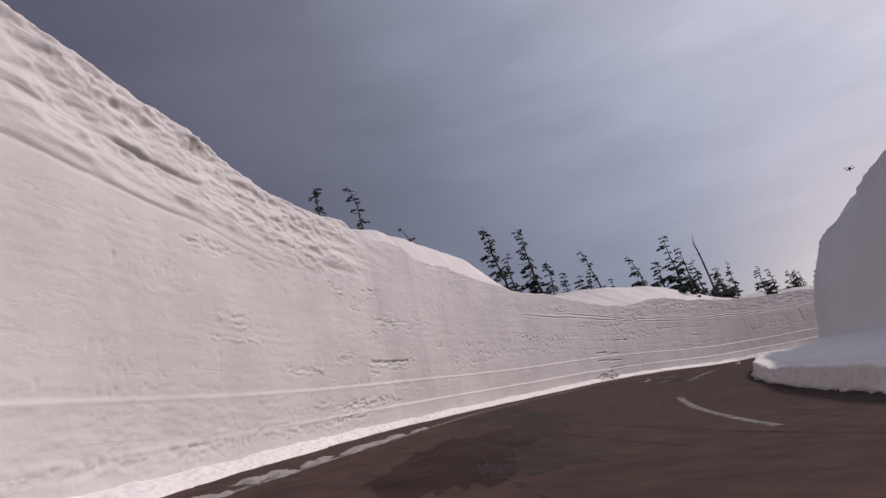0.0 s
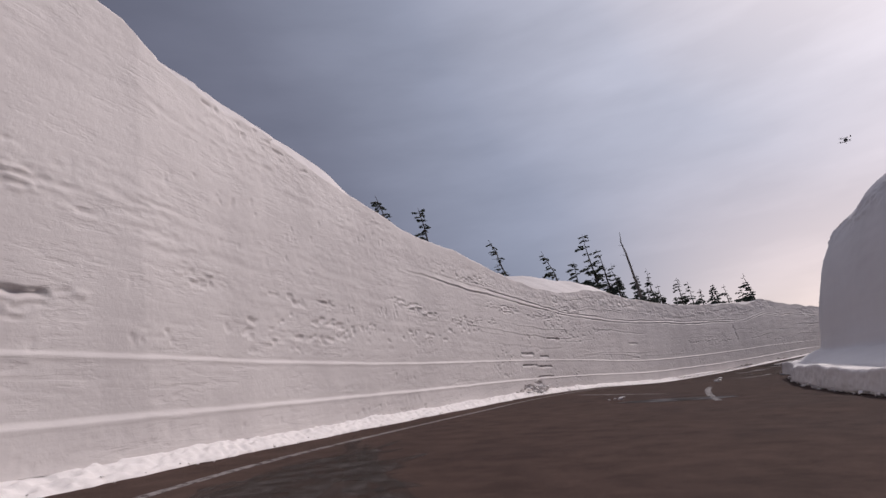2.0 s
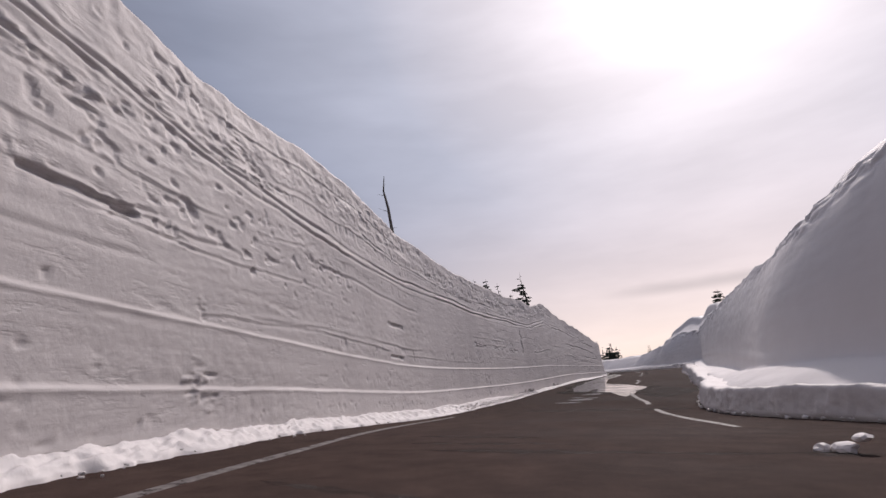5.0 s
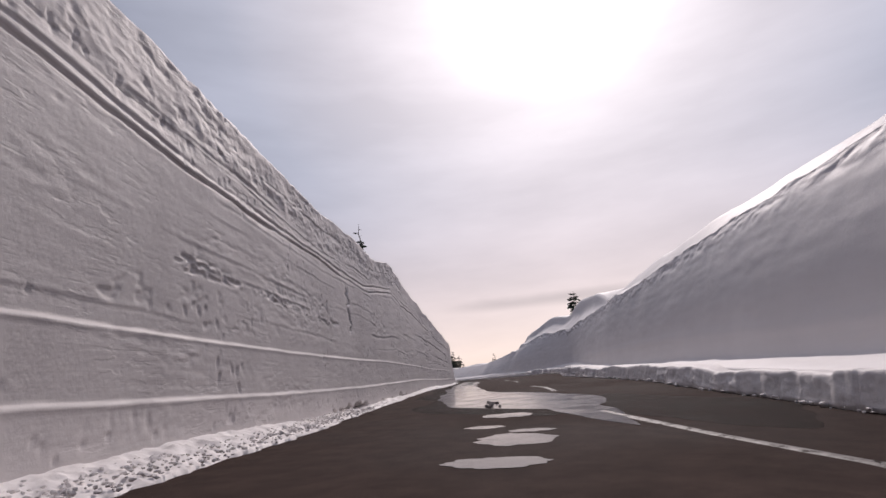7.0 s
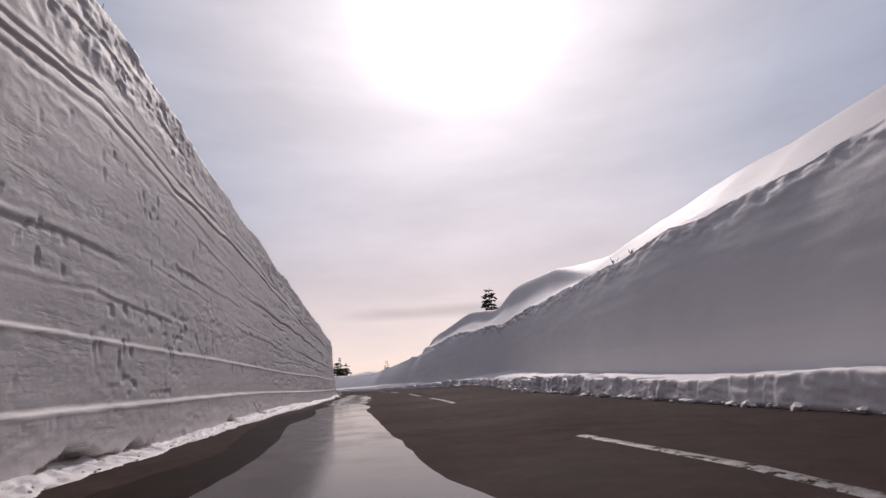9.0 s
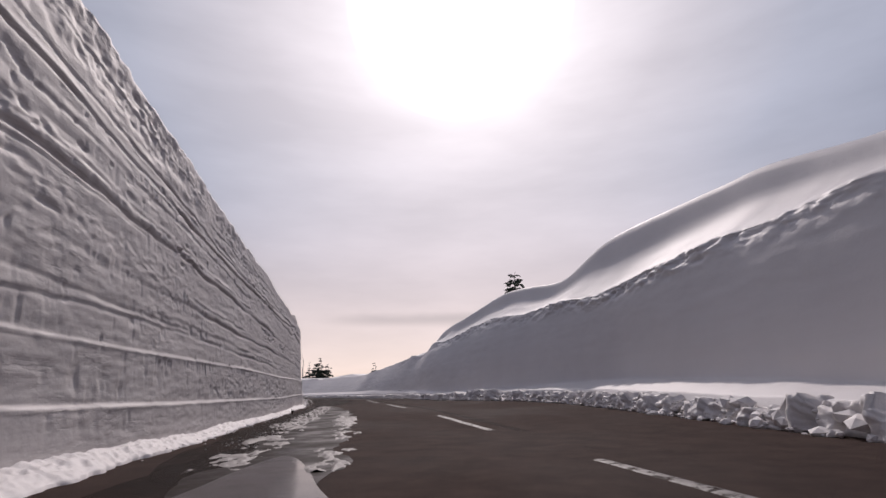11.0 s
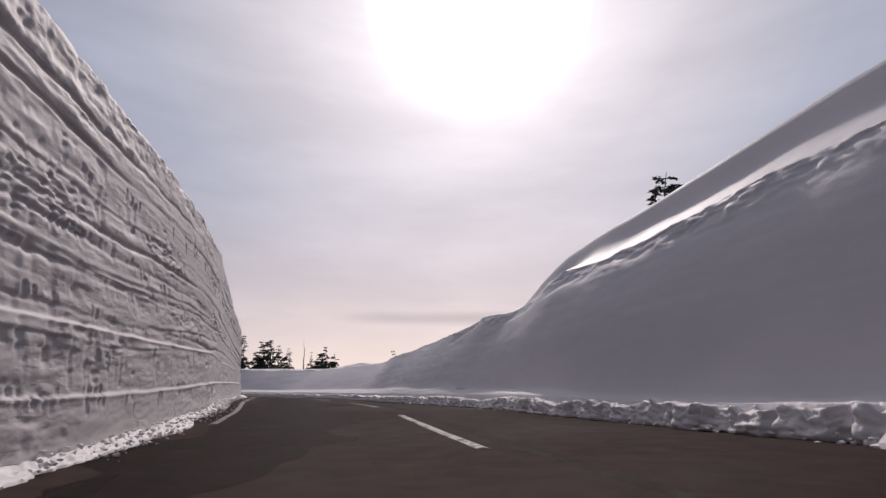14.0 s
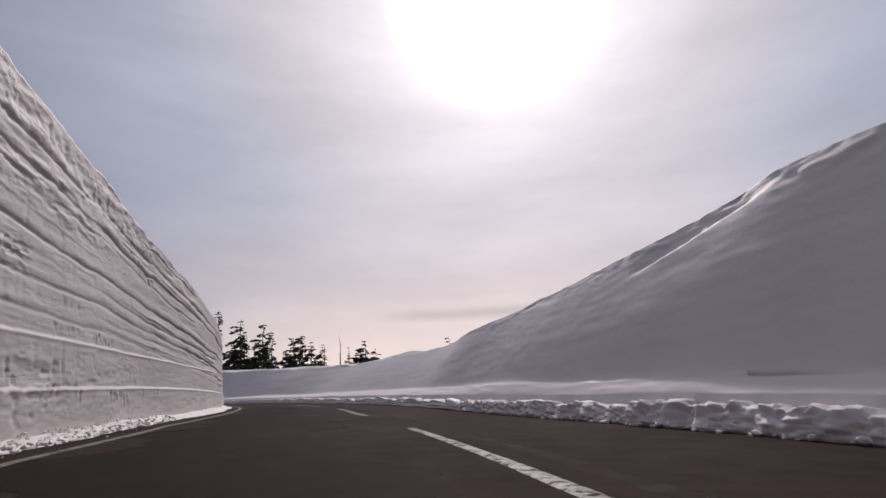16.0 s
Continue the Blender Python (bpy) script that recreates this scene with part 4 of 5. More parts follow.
def slush_field(name, s0, s1, mid, half, seed, mat, label, thr=0.02, tall=0.05, grain=0.35):
    """Broken patches of slush: only where a rough field rises over a level is there any, thin at its edges."""
    s = np.arange(s0, s1, 0.045)
    v = np.arange(-1, 1.001, 0.05)
    c, w = along(mid, s), along(half, s)
    S, V = np.meshgrid(s, v, indexing="ij")
    N = c[:, None] + w[:, None] * V
    ends = np.clip(np.minimum(S - s0, s1 - S) / 2.0, 0, 1)
    h = rough(S / (2.2 * grain), N / grain, seed, 5, 0.6) - thr - 0.5 * np.abs(V)**3 - 0.4 * (1 - ends)
    z = 0.004 + np.clip(h, -0.06, 0.35) * tall * 3
    p = at(S, N, z)
    k, m = h.shape
    idx = np.arange(k * m).reshape(k, m)
    on = (np.maximum(np.maximum(h[:-1, :-1], h[1:, :-1]), np.maximum(h[:-1, 1:], h[1:, 1:])) > 0)
    quads = np.stack([idx[:-1, :-1], idx[1:, :-1], idx[1:, 1:], idx[:-1, 1:]], -1)[on]
    used, inv = np.unique(quads, return_inverse=True)
    ob = pieces(name, p.reshape(-1, 3)[used].tolist(), inv.reshape(-1, 4).tolist(), mat, smooth=True)
    return tagged(ob, label, "slush", kind="stuff")


def clods(name, items, mat, label, category, kind="stuff"):
    """Many small irregular lumps of snow in one mesh: places along, left, over the road, and size."""
    rnd = random.Random(len(items))
    base = bmesh.new()
    bmesh.ops.create_icosphere(base, subdivisions=1 if len(items) > 1000 else 2, radius=1.0)
    bv = [v.co.copy() for v in base.verts]
    bf = [[v.index for v in f.verts] for f in base.faces]
    base.free()
    verts, faces = [], []
    for s, n, z, r in items:
        o, k = at1(s, n, z), len(verts)
        q = Euler((rnd.random() * 6, rnd.random() * 6, rnd.random() * 6)).to_matrix()
        sx, sy, sz = rnd.uniform(0.7, 1.5), rnd.uniform(0.7, 1.3), rnd.uniform(0.5, 0.9)
        sh = Vector((rnd.random() * 50, rnd.random() * 50, 0))
        for v in bv:
            g = q @ (v * (1 + 0.40 * noise.noise(v * 1.3 + sh) + 0.30 * noise.noise(v * 3.0 + sh)))
            verts.append(o + r * Vector((g.x * sx, g.y * sy, g.z * sz)))
        faces += [tuple(k + i for i in f) for f in bf]
    ob = pieces(name, verts, faces, mat)
    return tagged(ob, label, category, kind=kind)


puddle("puddle", 49.25, 49.8, -0.70, 0.15, 1, WATER, "small shallow puddle reflecting the pale sky on asphalt", "puddle")
puddle("puddle", 50.5, 51.5, -0.95, -0.1, 2, WATER, "small shallow puddle reflecting the pale sky on asphalt", "puddle")
puddle("puddle", 52.2, 52.6, -0.5, 0.0, 3, WATER, "narrow shallow puddle reflecting the pale sky on asphalt", "puddle")
puddle("puddle", 53.7, 54.5, -1.05, -0.25, 4, WATER, "small shallow puddle reflecting the pale sky on asphalt", "puddle")
puddle("puddle", 51.6, 51.95, -1.05, -0.5, 5, WATER, "narrow shallow puddle reflecting the pale sky on asphalt", "puddle")
SHEET = [(55, -1.7), (58, -0.9), (61, -0.1), (64, 0.33), (71, 0.55), (80, 0.75), (88, 1.0), (95, 1.1), (101, 1.25)]
SHEET_HALF = [(55, 1.6), (58, 1.4), (61, 1.2), (64, 0.8), (71, 0.72), (80, 0.65), (88, 0.6), (95, 0.5), (101, 0.25)]
ribbon("puddle", 54.6, 82.0, SHEET, SHEET_HALF, 205, WATER, "long sheet of meltwater mirroring the bright sky along the lane", "puddle", ragged=0.14)
ribbon("wet_patch", 53.6, 84.0, [(k, v + 0.5) for k, v in SHEET], [(k, 0.85 * v + 0.2) for k, v in SHEET_HALF], 203, SOAKED, "damp brown margin of asphalt beside the meltwater", "puddle", 0.003, 0.25)
ribbon("wet_patch", 78.5, 102.0, [(78, 0.75), (88, 0.85), (95, 0.9), (102, 1.1)], [(78, 0.65), (88, 0.60), (96, 0.50), (102, 0.3)], 205, DAMP, "dull wet strip of asphalt with slush floating in it", "puddle", 0.0042, 0.3, wave=1.1)
ribbon("wet_patch", 80.0, 104.0, [(80, 1.3), (98, 1.5), (104, 1.75)], [(80, 1.0), (94, 0.9), (104, 0.25)], 206, SOAKED, "dull damp patch of meltwater on asphalt", "puddle", 0.0036, 0.2)
ribbon("wet_patch", 51.6, 61.0, [(51, -2.0), (55, -1.85), (61, -1.4)], [(51, 0.2), (54, 0.45), (58, 0.65), (61, 0.4)], 207, STILL, "thin dark film of meltwater over the far lane", "puddle", 0.0042, 0.2, wave=1.5)
ribbon("wet_patch", 50.5, 57.5, [(50, -3.3), (58, -3.0)], [(50, 0.7), (54, 1.3), (58, 0.9)], 209, SOAKED, "drying dark rim of meltwater on the far lane", "puddle", 0.0036, 0.3, wave=1.5)
ribbon("wet_patch", 102.0, 138.0, [(102, 1.3), (112, 1.2), (120, 1.3), (130, 1.0), (138, 0.4)], [(102, 0.7), (108, 1.25), (138, 1.1)], 208, SOAKED, "dull damp band of asphalt along the inner lane", "puddle", 0.0026, 0.4, wave=1.6)
puddle("puddle", 24.9, 26.0, -3.3, -0.95, 9, DAMP, "lens-shaped shallow puddle on dark asphalt", "puddle", ragged=0.15)
slush_field("slush_patch", 80.5, 94.5, [(80, 0.3), (87, 0.2), (91, 0.4), (95, 0.6)], [(80, 0.25), (88, 0.38), (95, 0.2)], 213, SLUSH_SNOW, "ragged grey-white patches of melting slush beside the puddle", -0.04, 0.03)
slush_field("slush_patch", 86.0, 102.5, [(82, 1.6), (92, 1.45), (103, 1.25)], [(82, 0.42), (103, 0.36)], 215, SLUSH_SNOW, "broken crumbs of dirty slush in shallow water", 0.10, 0.035, 0.10)
slush_field("slush_patch", 80.5, 93.0, [(80, 1.3), (88, 1.42), (93, 1.45)], [(80, 0.4), (93, 0.42)], 219, SLUSH_SNOW, "mottled sheet of thawing grey slush on wet asphalt", -0.05, 0.018, 0.2)
slush_field("slush_patch", 2.0, 15.0, [(a, b + 0.16) for a, b in EDGE_A], [(2, 0.34), (15, 0.2)], 217, SLUSH_SNOW, "dirty slush patches along the worn edge line", 0.05, 0.04, 0.25)


TRACK = [(k, v - 0.42) for k, v in CENTRE]
track = stripe("slush_line", None, 84.0, 136.0, 0.24, TRACK, SALT, "faint pale line of dried slush beside the centre line", 0.0035)
tagged(track, "faint pale line of dried slush beside the centre line", "slush")

rs = random.Random(31)


def smear(s0, n0, s1, n1, width, seed, mat=None):
    """A thin line of dried slush across the road."""
    k = 60
    u = np.linspace(0, 1, k)
    bend = 0.12 * rough(u * 3, u * 0, seed, 3)
    s, n = s0 + (s1 - s0) * u + bend, n0 + (n1 - n0) * u
    v = np.linspace(-0.5, 0.5, 5)
    w = width * np.clip(np.minimum(u, 1 - u) * 8, 0.05, 1) * (1 + 1.2 * rough(u * 14, u * 0, seed + 2, 3))
    z = np.full((k, 5), 0.0035)
    z[:, (0, -1)] = -0.001
    ob = sheet("slush_smear", at(s[:, None] + v[None] * w[:, None], np.repeat(n[:, None], 5, 1), z), mat or SALT)
    tagged(ob, "thin pale line of dried slush across asphalt", "slush", "slush lines across the road")


for row in ((20.2, 3.0, 12.6, -0.2, 0.7, 1), (12.8, -0.15, 5.0, -3.3, 0.5, 12), (19.0, 2.3, 12.4, -0.45, 0.5, 2), (12.0, 0.6, 6.0, -1.8, 0.30, 3), (30.4, 1.1, 28.0, -1.9, 0.20, 4, PAINT_FADED), (35.9, 0.6, 35.3, -3.6, 0.30, 5), (36.6, 0.9, 36.3, -0.8, 0.16, 6),
            (37.4, 1.0, 37.1, -0.4, 0.16, 7), (34.2, 1.4, 33.6, 0.2, 0.16, 8), (46.0, 0.6, 45.5, -3.6, 0.8, 9), (26.2, -1.9, 26.6, -3.0, 0.16, 10), (33.0, 1.2, 32.2, 0.1, 0.14, 11)):
    smear(*row)
for s0, s1, n0, n1, seed in ((14.0, 17.6, 0.9, 2.6, 501), (11.5, 15.0, -0.5, 1.2, 502), (8.6, 12.6, -0.6, 0.7, 503), (5.2, 8.0, -0.9, 0.3, 504), (15.4, 18.6, 1.4, 2.4, 505)):
    puddle("slush_stain", s0, s1, n0, n1, seed, SALT, "blotchy pale stain of dried slush on asphalt", "slush", 0.0032, 0.8)
puddle("wet_patch", 4.4, 10.4, -0.2, 1.6, 511, MOIST, "dark damp patch on brown asphalt", "puddle", 0.0026, 0.5)
for _ in range(7):
    q = rs.random()
    smear(13.5 - 5 * q + rs.uniform(-0.6, 0.6), 1.9 - 0.9 * q + rs.uniform(-0.5, 0.5), 8.5 - 4.5 * q + rs.uniform(-0.8, 0.8), 0.9 - 1.1 * q + rs.uniform(-0.5, 0.5), rs.uniform(0.12, 0.5), 40 + _)
clods("snow_clump", [(26.7, -0.85, 0.02, 0.05), (26.6, -0.72, 0.015, 0.03), (26.75, -0.92, 0.05, 0.035), (26.5, -0.6, 0.01, 0.025), (26.9, -0.7, 0.01, 0.022)], SNOW_LOOSE, "small crumbled snow clump lying on the asphalt", "snow clump")
clods("snow_clump", [(35.5, -2.6, 0.04, 0.09), (35.6, -2.5, 0.02, 0.06), (35.4, -2.7, 0.12, 0.06)], SNOW_LOOSE, "small snow clump on the road near the bend", "snow clump")
rr = random.Random(5)
clods("ice_clod", [(56.2 + 1.5 * rr.random(), -0.42 + rr.gauss(0, 0.07), 0.012, rr.uniform(0.012, 0.045)) for _ in range(26)], DARK_ICE, "dark icy clods lying in the shallow puddle", "ice clod")
clods("slush_crumb", [(rr.uniform(83, 102), rr.gauss(1.6, 0.2), 0.008, rr.uniform(0.007, 0.022)) for _ in range(380)], SLUSH_SNOW, "scattered crumbs of dirty slush along the lane edge", "slush")
toe = []
for _ in range(520):
    s = rr.uniform(3, 125)
    toe.append((s, float(along(FACE, s)) - rr.uniform(0.12, 0.5), rr.uniform(0.01, 0.06), rr.uniform(0.007, 0.02)))
for _ in range(1500):
    s = rr.uniform(46.5, 58)
    toe.append((s, float(along(FACE, s)) - rr.uniform(0.05, 0.75), rr.uniform(0.05, 0.14), rr.uniform(0.008, 0.024)))
for _ in range(700):
    s = rr.uniform(104, 126)
    q = rr.random()
    toe.append((s, float(along(FACE, s)) - 0.02 - 0.30 * q, 0.02 + 0.13 * (1 - q), rr.uniform(0.008, 0.030)))
for _ in range(60):
    toe.append((rr.gauss(32.1, 0.6), float(along(FACE, 32.1)) - rr.uniform(-0.02, 0.22), rr.uniform(0.10, 0.34), rr.uniform(0.02, 0.075)))
clods("snow_crumb", toe, SNOW_LOOSE, "crumbs of snow fallen at the foot of the wall", "snow crumb")
lumps = []
for _ in range(420):
    s = rr.uniform(72, 124)
    side = rr.random()
    lumps.append((s, float(along(BERM, s)) + 0.10 - 0.40 * side, 0.01 + (0.34 if s < 104 else 0.20) * side + rr.uniform(-0.05, 0.02), (0.04 + 0.12 * rr.random()**2) * (1.0 if s < 104 else 0.55)))
for _ in range(700):
    s = rr.uniform(8, 124)
    lumps.append((s, float(along(BERM, s)) + rr.uniform(-0.02, 0.10), rr.uniform(0.01, 0.05), (0.6 if s < 66 or s > 104 else 1.0) * (0.025 + 0.07 * rr.random()**2)))
clods("berm_clod", lumps, SNOW_LOOSE, "rounded clods of ploughed snow piled on the berm", "snow clod")
clods("snow_block", [(8.8, 5.45, 6.08, 0.16), (8.95, 5.4, 6.16, 0.10), (8.7, 5.5, 6.14, 0.12)], SNOW_LOOSE, "lone crumbly snow block perched on the wall's crest", "snow block")


# ---- trees ----
def branch_tuft(verts, faces, a, d, length, rnd, count):
    """Flat ragged sprays of needles along a branch, thicker towards its end."""
    side = d.cross(Vector((0, 0, 1)))
    side = side.normalized() if side.length > 0.01 else Vector((1, 0, 0))
    for _ in range(count):
        t = rnd.uniform(0.25, 1.0)**0.8
        wide = 0.20 * (1.15 - 0.6 * t)
        p = a + d * (length * t) + side * rnd.gauss(0, wide * length) + Vector((0, 0, rnd.gauss(0.0, 0.045) * length - 0.10 * length * t * t))
        w = length * rnd.uniform(0.09, 0.20) + 0.03
        u = (d + side * rnd.gauss(0, 0.8) + Vector((0, 0, rnd.gauss(-0.05, 0.3)))).normalized()
        v = u.cross(Vector((rnd.gauss(0, 0.5), rnd.gauss(0, 0.5), 1))).normalized()
        k = len(verts)
        verts += [p - u * w * 0.8, p + v * w * 0.5, p + u * w * 1.1, p - v * w * 0.5 - Vector((0, 0, w * 0.3)), p + Vector((0, 0, w * 0.28))]
        faces += [(k, k + 1, k + 4), (k + 1, k + 2, k + 4), (k + 2, k + 3, k + 4), (k + 3, k, k + 4)]


def fir(base, height, lean, seed, bare=0.0, wind=0.55, spread=0.20, label="", blunt=False):
    """A wind-bent mountain fir: leaning trunk, limbs mostly on the lee side, ragged tiers of needles."""
    rnd = random.Random(seed)
    tree = new("fir_tree")
    lee = Vector((lean[0], lean[1], 0))
    tree.location = base - lee * height
    lee_dir = lee.normalized() if lee.length > 0.01 else Vector((-1, 0, 0))
    pts = [Vector((0, 0, -0.3))]
    for i in range(1, 8):
        t = i / 7
        pts.append(Vector((lee.x * t**1.3 * height, lee.y * t**1.3 * height, height * t)) + Vector((rnd.gauss(0, 0.010), rnd.gauss(0, 0.010), 0)) * height)
    r0 = 0.016 * height + 0.03
    verts, faces = [], []
    tube(verts, faces, pts, [r0 * (1 - 0.93 * i / 7) for i in range(8)], 7)
    nv, nf = [], []
    tiers = int((7 + 1.5 * height) * (1.7 if blunt else 1.0))
    for k in range(tiers):
        t = 0.16 + 0.82 * (k + rnd.random() * 0.7) / tiers
        i = min(int(t * 7), 6)
        a = pts[i].lerp(pts[i + 1], t * 7 - i)
        for _ in range(rnd.choice((1, 3, 4, 5)) if bare < 0.8 else rnd.choice((0, 1))):
            ang = rnd.uniform(0, 2 * math.pi)
            d = Vector((math.cos(ang), math.sin(ang), rnd.uniform(-0.35, 0.12)))
            d = (d + lee_dir * wind * 1.3).normalized()
            reach = height * spread * ((1.2 - t)**0.45 if blunt else (1.08 - t)**0.75) * rnd.uniform(0.45, 1.1) * (0.85 + (0.45 if wind > 0.1 else 0.08) * d.dot(lee_dir))
            reach = max(reach, 0.05 * height)
            mid = a + d * reach * 0.55 + Vector((0, 0, -0.05 * reach))
            tip = a + d * reach + Vector((0, 0, 0.06 * reach))
            tube(verts, faces, [a, mid, tip], [0.10 * r0 + 0.012, 0.07 * r0 + 0.008, 0.004], 4)
            if rnd.random() > bare:
                branch_tuft(nv, nf, a, d, reach * 1.05, rnd, 22 if height > 3 else 15)
    pieces("trunk", verts, faces, DEADWOOD if bare > 0.8 else BARK, tree, smooth=True)
    if nv:
        pieces("crown", nv, nf, NEEDLES, tree, "dark green sparse wind-flagged needles")
    return tagged(tree, label or "dark wind-bent fir tree standing in deep snow", "fir tree", "trees on the snowfield")


def field_left(s, n):
    w = n - float(along(FACE, s)) - 0.3
    return float(along(CREST, s)) - 0.25 + (1.8 if 28 < s < 46 and w > 5 else 0.65 if 42 < s < 92 and w > 5 else 0.0)


# along, left, height of the top over the road, lean of the stem, bareness, spread
LEE = Vector((-0.78, 0.62, 0))
for i, (s, n, top, lean, bare, spread) in enumerate((
        (28.6, 21.1, 17.1, 0.22, 0.25, 0.10), (29.9, 18.7, 16.6, 0.14, 0.55, 0.09), (31.6, 16.6, 12.9, 0.42, 0.6, 0.10),
        (43.1, 21.5, 16.4, 0.16, 0.1, 0.17), (47.8, 23.1, 17.0, 0.16, 0.15, 0.17), (46.4, 23.6, 14.4, 0.06, 0.05, 0.20), (49.6, 21.8, 12.9, 0.05, 0.05, 0.20),
        (54.3, 24.9, 12.5, 0.08, 0.2, 0.16), (55.5, 23.6, 11.7, 0.04, 0.15, 0.22), (52.8, 19.9, 13.6, 0.24, 0.5, 0.15), (53.8, 20.4, 11.2, 0.05, 0.1, 0.24), (57.7, 20.9, 10.4, 0.02, 0.1, 0.26),
        (57.2, 17.5, 12.2, 0.22, 0.15, 0.17), (61.1, 15.2, 13.6, 0.08, 0.0, 0.22), (60.3, 16.4, 11.2, 0.05, 0.0, 0.28), (62.9, 15.0, 12.1, 0.10, 0.0, 0.20), (63.6, 14.2, 10.4, 0.04, 0.0, 0.26),
        (64.1, 12.2, 8.8, 0.05, 0.05, 0.26), (67.7, 12.8, 9.7, 0.05, 0.05, 0.24), (66.8, 13.6, 9.0, 0.03, 0.0, 0.28), (71.1, 11.4, 8.5, 0.02, 0.0, 0.28), (72.4, 11.0, 8.0, 0.02, 0.0, 0.30), (76.5, 10.4, 7.4, 0.03, 0.1, 0.30), (74.0, 9.2, 7.2, 0.10, 0.1, 0.26),
        (67.1, 6.6, 6.6, 0.04, 0.1, 0.34), (68.3, 6.2, 6.4, 0.06, 0.2, 0.32), (70.2, 4.9, 7.2, 0.14, 0.1, 0.26), (56.2, 6.6, 6.1, 0.02, 0.0, 0.5), (54.3, 6.6, 5.9, 0.03, 0.2, 0.45), (63.3, 6.4, 6.0, 0.02, 0.1, 0.40), (72.5, 6.2, 6.1, 0.05, 0.1, 0.45), (50.4, 6.6, 6.5, 0.02, 0.0, 0.55))):
    z0 = field_left(s, n)
    fir(at1(s, n, z0), max(top + 0.95 - z0, 0.8), LEE * lean, 300 + i, bare, 0.42 if lean > 0.1 else 0.18, spread * 1.12)
# dead stem with a bent tip
snag = new("dead_tree")
snag.location = at1(56.9, 9.1, field_left(56.9, 9.1)) + Vector((0.45, -0.36, 0))
sv, sf = [], []
tube(sv, sf, [Vector((0, 0, -0.3)), Vector((-0.13, 0.1, 2.5)), Vector((-0.35, 0.28, 5.2)), Vector((-0.5, 0.4, 6.2)), Vector((-0.43, 0.36, 7.1))], [0.12, 0.10, 0.075, 0.05, 0.015], 7)
for zz, dx, dy in ((5.0, -0.5, 0.2), (5.9, -0.35, 0.3), (4.0, 0.3, -0.1)):
    tube(sv, sf, [Vector((-0.066 * zz, 0.053 * zz, zz)), Vector((-0.066 * zz + dx, 0.053 * zz + dy, zz + 0.15))], [0.02, 0.004], 4)
pieces("trunk", sv, sf, DEADWOOD, snag, smooth=True)
tagged(snag, "tall bare grey dead tree stem with bent tip", "dead tree", "trees on the snowfield")


def field_right(s, n):
    w = float(along(RIM_N, s)) - n
    return float(along(RIM_Z, s)) + (float(along(RIDGE_Z, s)) - float(along(RIM_Z, s))) * float(np.interp(w, [0, 0.5, 1.2, 2.6, 3.8, 5.0, 9, 14.5], [0, 0.08, 0.22, 0.78, 0.96, 1.0, 0.95, 0.6]))


fir(at1(119.9, -15.6, field_right(119.9, -15.6) - 0.2), 11.1 - field_right(119.9, -15.6), LEE * 0.01, 401, 0.0, 0.05, 0.23, "lone dark fir tree behind the snow bank's ridge", True)
FAR_BASE = 3.0
for i, (s, n, top, bare, spread) in enumerate(((190.4, -19.7, 12.3, 0.05, 0.13), (188.9, -22.0, 10.9, 0.0, 0.22), (189.6, -23.5, 10.0, 0.0, 0.26), (187.3, -24.4, 10.3, 0.0, 0.26), (186.6, -25.2, 9.2, 0.0, 0.28), (185.1, -27.7, 8.2, 0.0, 0.30), (184.5, -28.6, 8.5, 0.0, 0.30), (183.6, -29.3, 7.4, 0.0, 0.36),
                                               (182.9, -31.0, 7.0, 0.0, 0.30), (181.8, -32.7, 8.4, 0.95, 0.05), (181.1, -33.6, 6.5, 0.3, 0.2), (179.8, -35.3, 7.4, 0.0, 0.30), (179.2, -36.6, 6.2, 0.0, 0.45), (180.3, -34.9, 6.0, 0.0, 0.45))):
    fir(at1(s, n, FAR_BASE), top + 0.7 - FAR_BASE, LEE * 0.03, 420 + i, bare, 0.15, spread * 1.45, "distant dark fir tree beyond the bend" if bare < 0.9 else "distant bare dead stem beyond the bend")
fir(Vector((133.2, 85.6, 2.4)), 3.3, LEE * 0.12, 450, 0.1, 0.6, 0.35, "small leaning fir tip poking out of the snow")


def twigs(s, n, z, size, seed, label):
    rnd = random.Random(seed)
    v, f = [], []
    for _ in range(9):
        a = rnd.uniform(0, 6.28)
        d = Vector((math.cos(a) * 0.5, math.sin(a) * 0.5, rnd.uniform(0.5, 1.1))) * size * rnd.uniform(0.5, 1)
        tube(v, f, [Vector((0, 0, -0.1)), d * 0.5 + Vector((rnd.gauss(0, 0.04), rnd.gauss(0, 0.04), 0)) * size, d], [0.012, 0.009, 0.003], 4)
        tube(v, f, [d * 0.55, d * 0.55 + Vector((rnd.gauss(0, 0.2), rnd.gauss(0, 0.2), 0.2)) * size], [0.007, 0.002], 4)
    ob = pieces("twigs", v, f, TWIG)
    ob.location = at1(s, n, z)
    tagged(ob, label, "twigs")


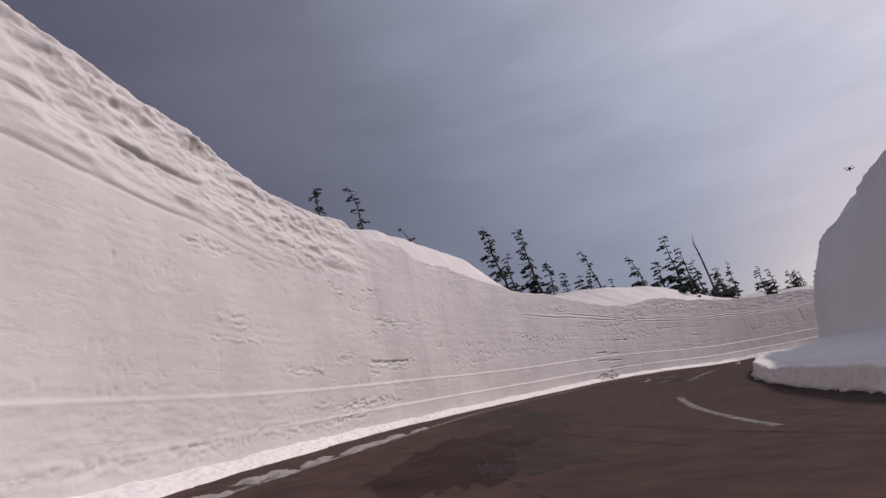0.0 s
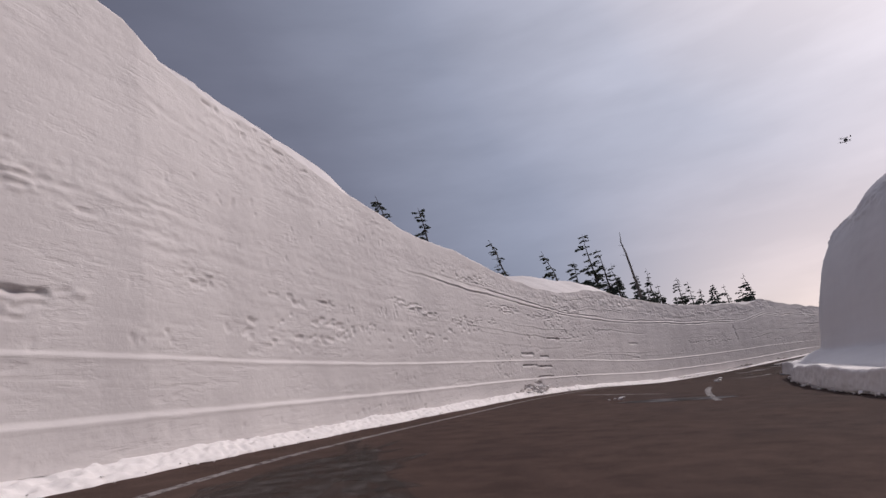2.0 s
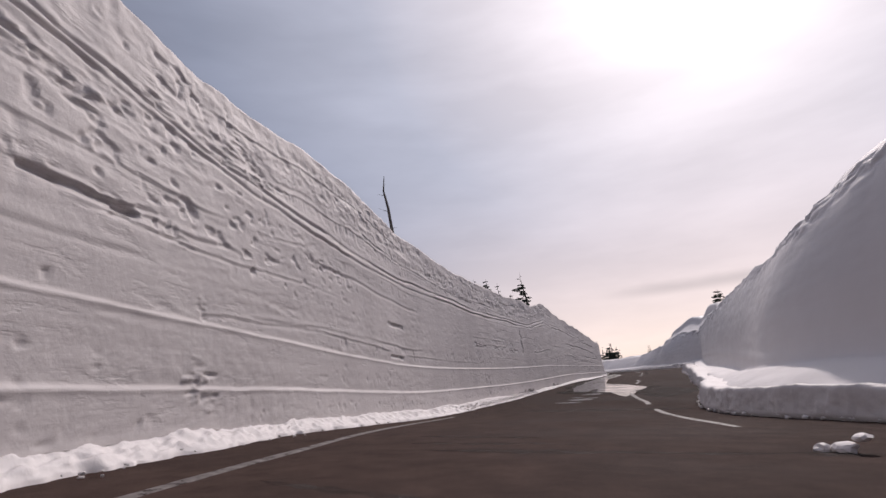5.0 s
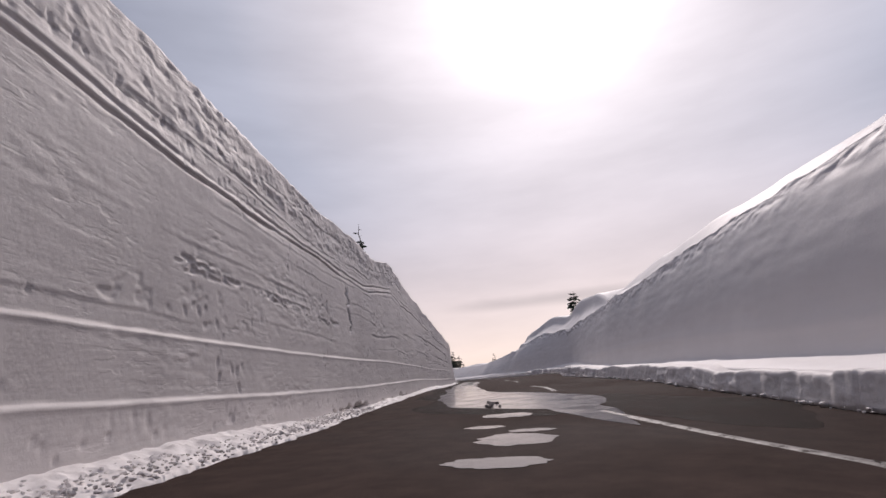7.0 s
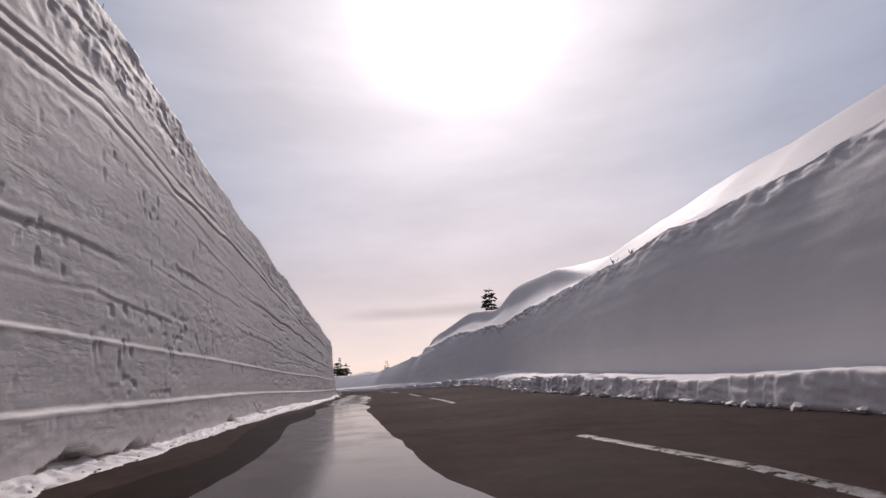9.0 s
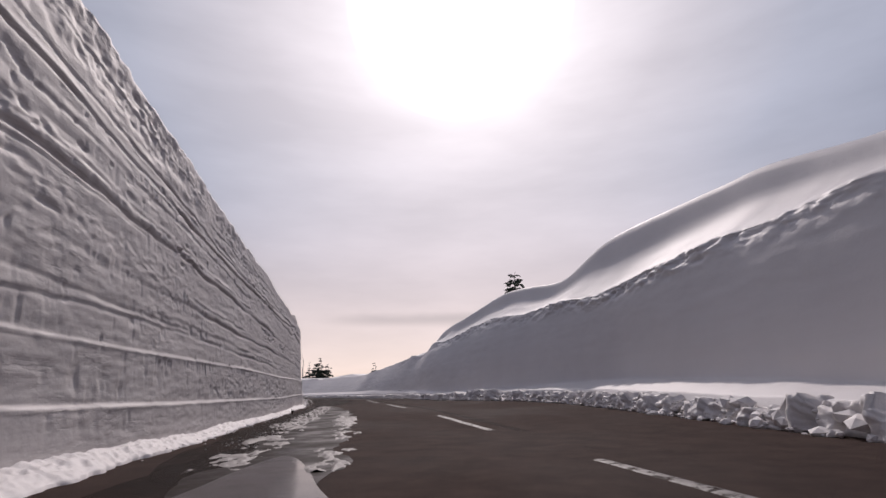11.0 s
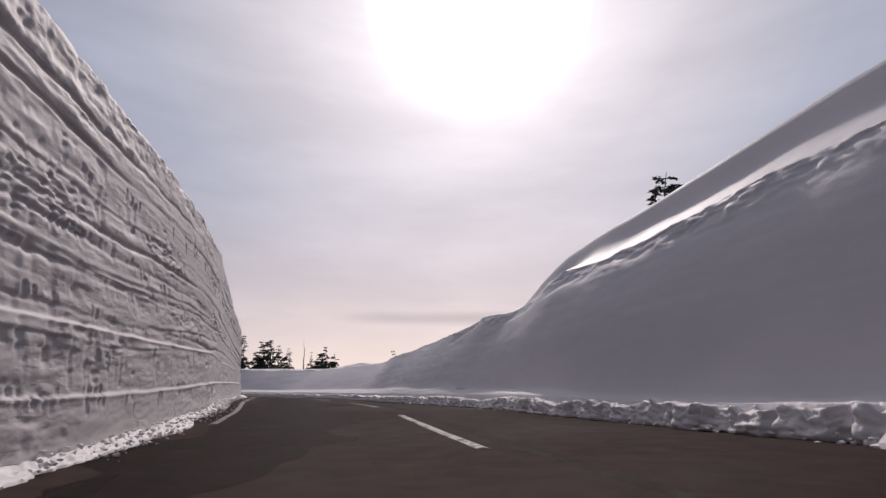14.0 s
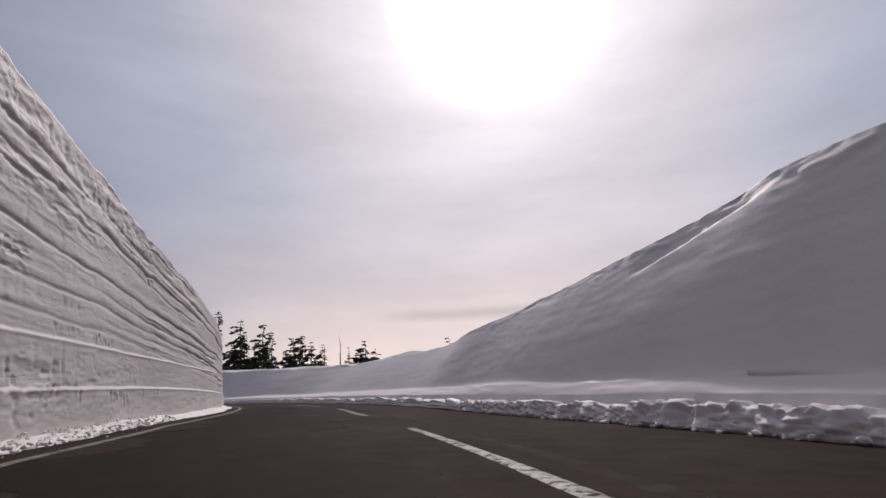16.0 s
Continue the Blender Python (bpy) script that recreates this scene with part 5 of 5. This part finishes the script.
twigs(75.3, -8.0, float(along(RIM_Z, 75.3)) + 0.15, 0.34, 1, "bare brown twigs sticking out of the bank's rim")
twigs(76.6, -8.0, float(along(RIM_Z, 76.6)) + 0.12, 0.28, 2, "bare brown twigs sticking out of the bank's rim")
twigs(64.6, -8.0, float(along(RIM_Z, 64.6)) + 0.12, 0.3, 3, "pale bare twigs on the sunlit snow rim")
twigs(49.4, 4.1, float(along(CREST, 49.4)) - 0.1, 0.6, 4, "bare twigs poking out of the wall's crest")
twigs(94.5, 2.15, 0.05, 0.14, 5, "broken twig lying in the crumbled snow")


# ---- drone hovering over the bank ----
def drone(place, turn):
    ob = new("drone")
    ob.matrix_basis = Matrix.Translation(place) @ pose(0, 0, 0, 0, 0, turn) @ Matrix.Scale(0.75, 4)

    def box(name, size, at_, rot=0.0, label=""):
        bm = bmesh.new()
        bmesh.ops.create_cube(bm, size=1)
        bmesh.ops.scale(bm, vec=size, verts=bm.verts)
        bmesh.ops.bevel(bm, geom=list(bm.edges), offset=min(size) * 0.3, segments=2, affect="EDGES")
        bmesh.ops.rotate(bm, matrix=Matrix.Rotation(rot, 3, "Z"), verts=bm.verts)
        bmesh.ops.translate(bm, vec=at_, verts=bm.verts)
        return part(name, bm, BLACK, ob, label)

    def rod(name, p, q, r):
        v, f = [], []
        tube(v, f, [Vector(p), (Vector(p) + Vector(q)) / 2, Vector(q)], [r, r, r], 8)
        return pieces(name, v, f, BLACK, ob, smooth=True)

    box("body", (0.16, 0.24, 0.12), (0, 0, -0.02))
    box("battery", (0.09, 0.16, 0.05), (0, 0, 0.065))
    box("camera_pod", (0.08, 0.08, 0.09), (0, 0.06, -0.13))
    rod("boom", (-0.42, 0, 0), (0.42, 0, 0), 0.018)
    for sx in (-0.42, 0.42):
        rod("arm", (sx, -0.26, 0.01), (sx, 0.26, 0.01), 0.016)
        for sy in (-0.26, 0.26):
            rod("motor", (sx, sy, 0.0), (sx, sy, 0.07), 0.03)
            for k in (0, 1):
                a = 0.7 + sx + 2 * sy + math.pi * k
                box("rotor_blade", (0.17, 0.022, 0.006), (sx + 0.085 * math.cos(a), sy + 0.085 * math.sin(a), 0.078), a)
        rod("leg", (sx * 0.35, 0, -0.04), (sx * 0.6, 0, -0.22), 0.01)
    return tagged(ob, "black four-rotor camera drone hovering over the snow bank", "drone")


drone((29.0, 28.7, 10.1), 40)
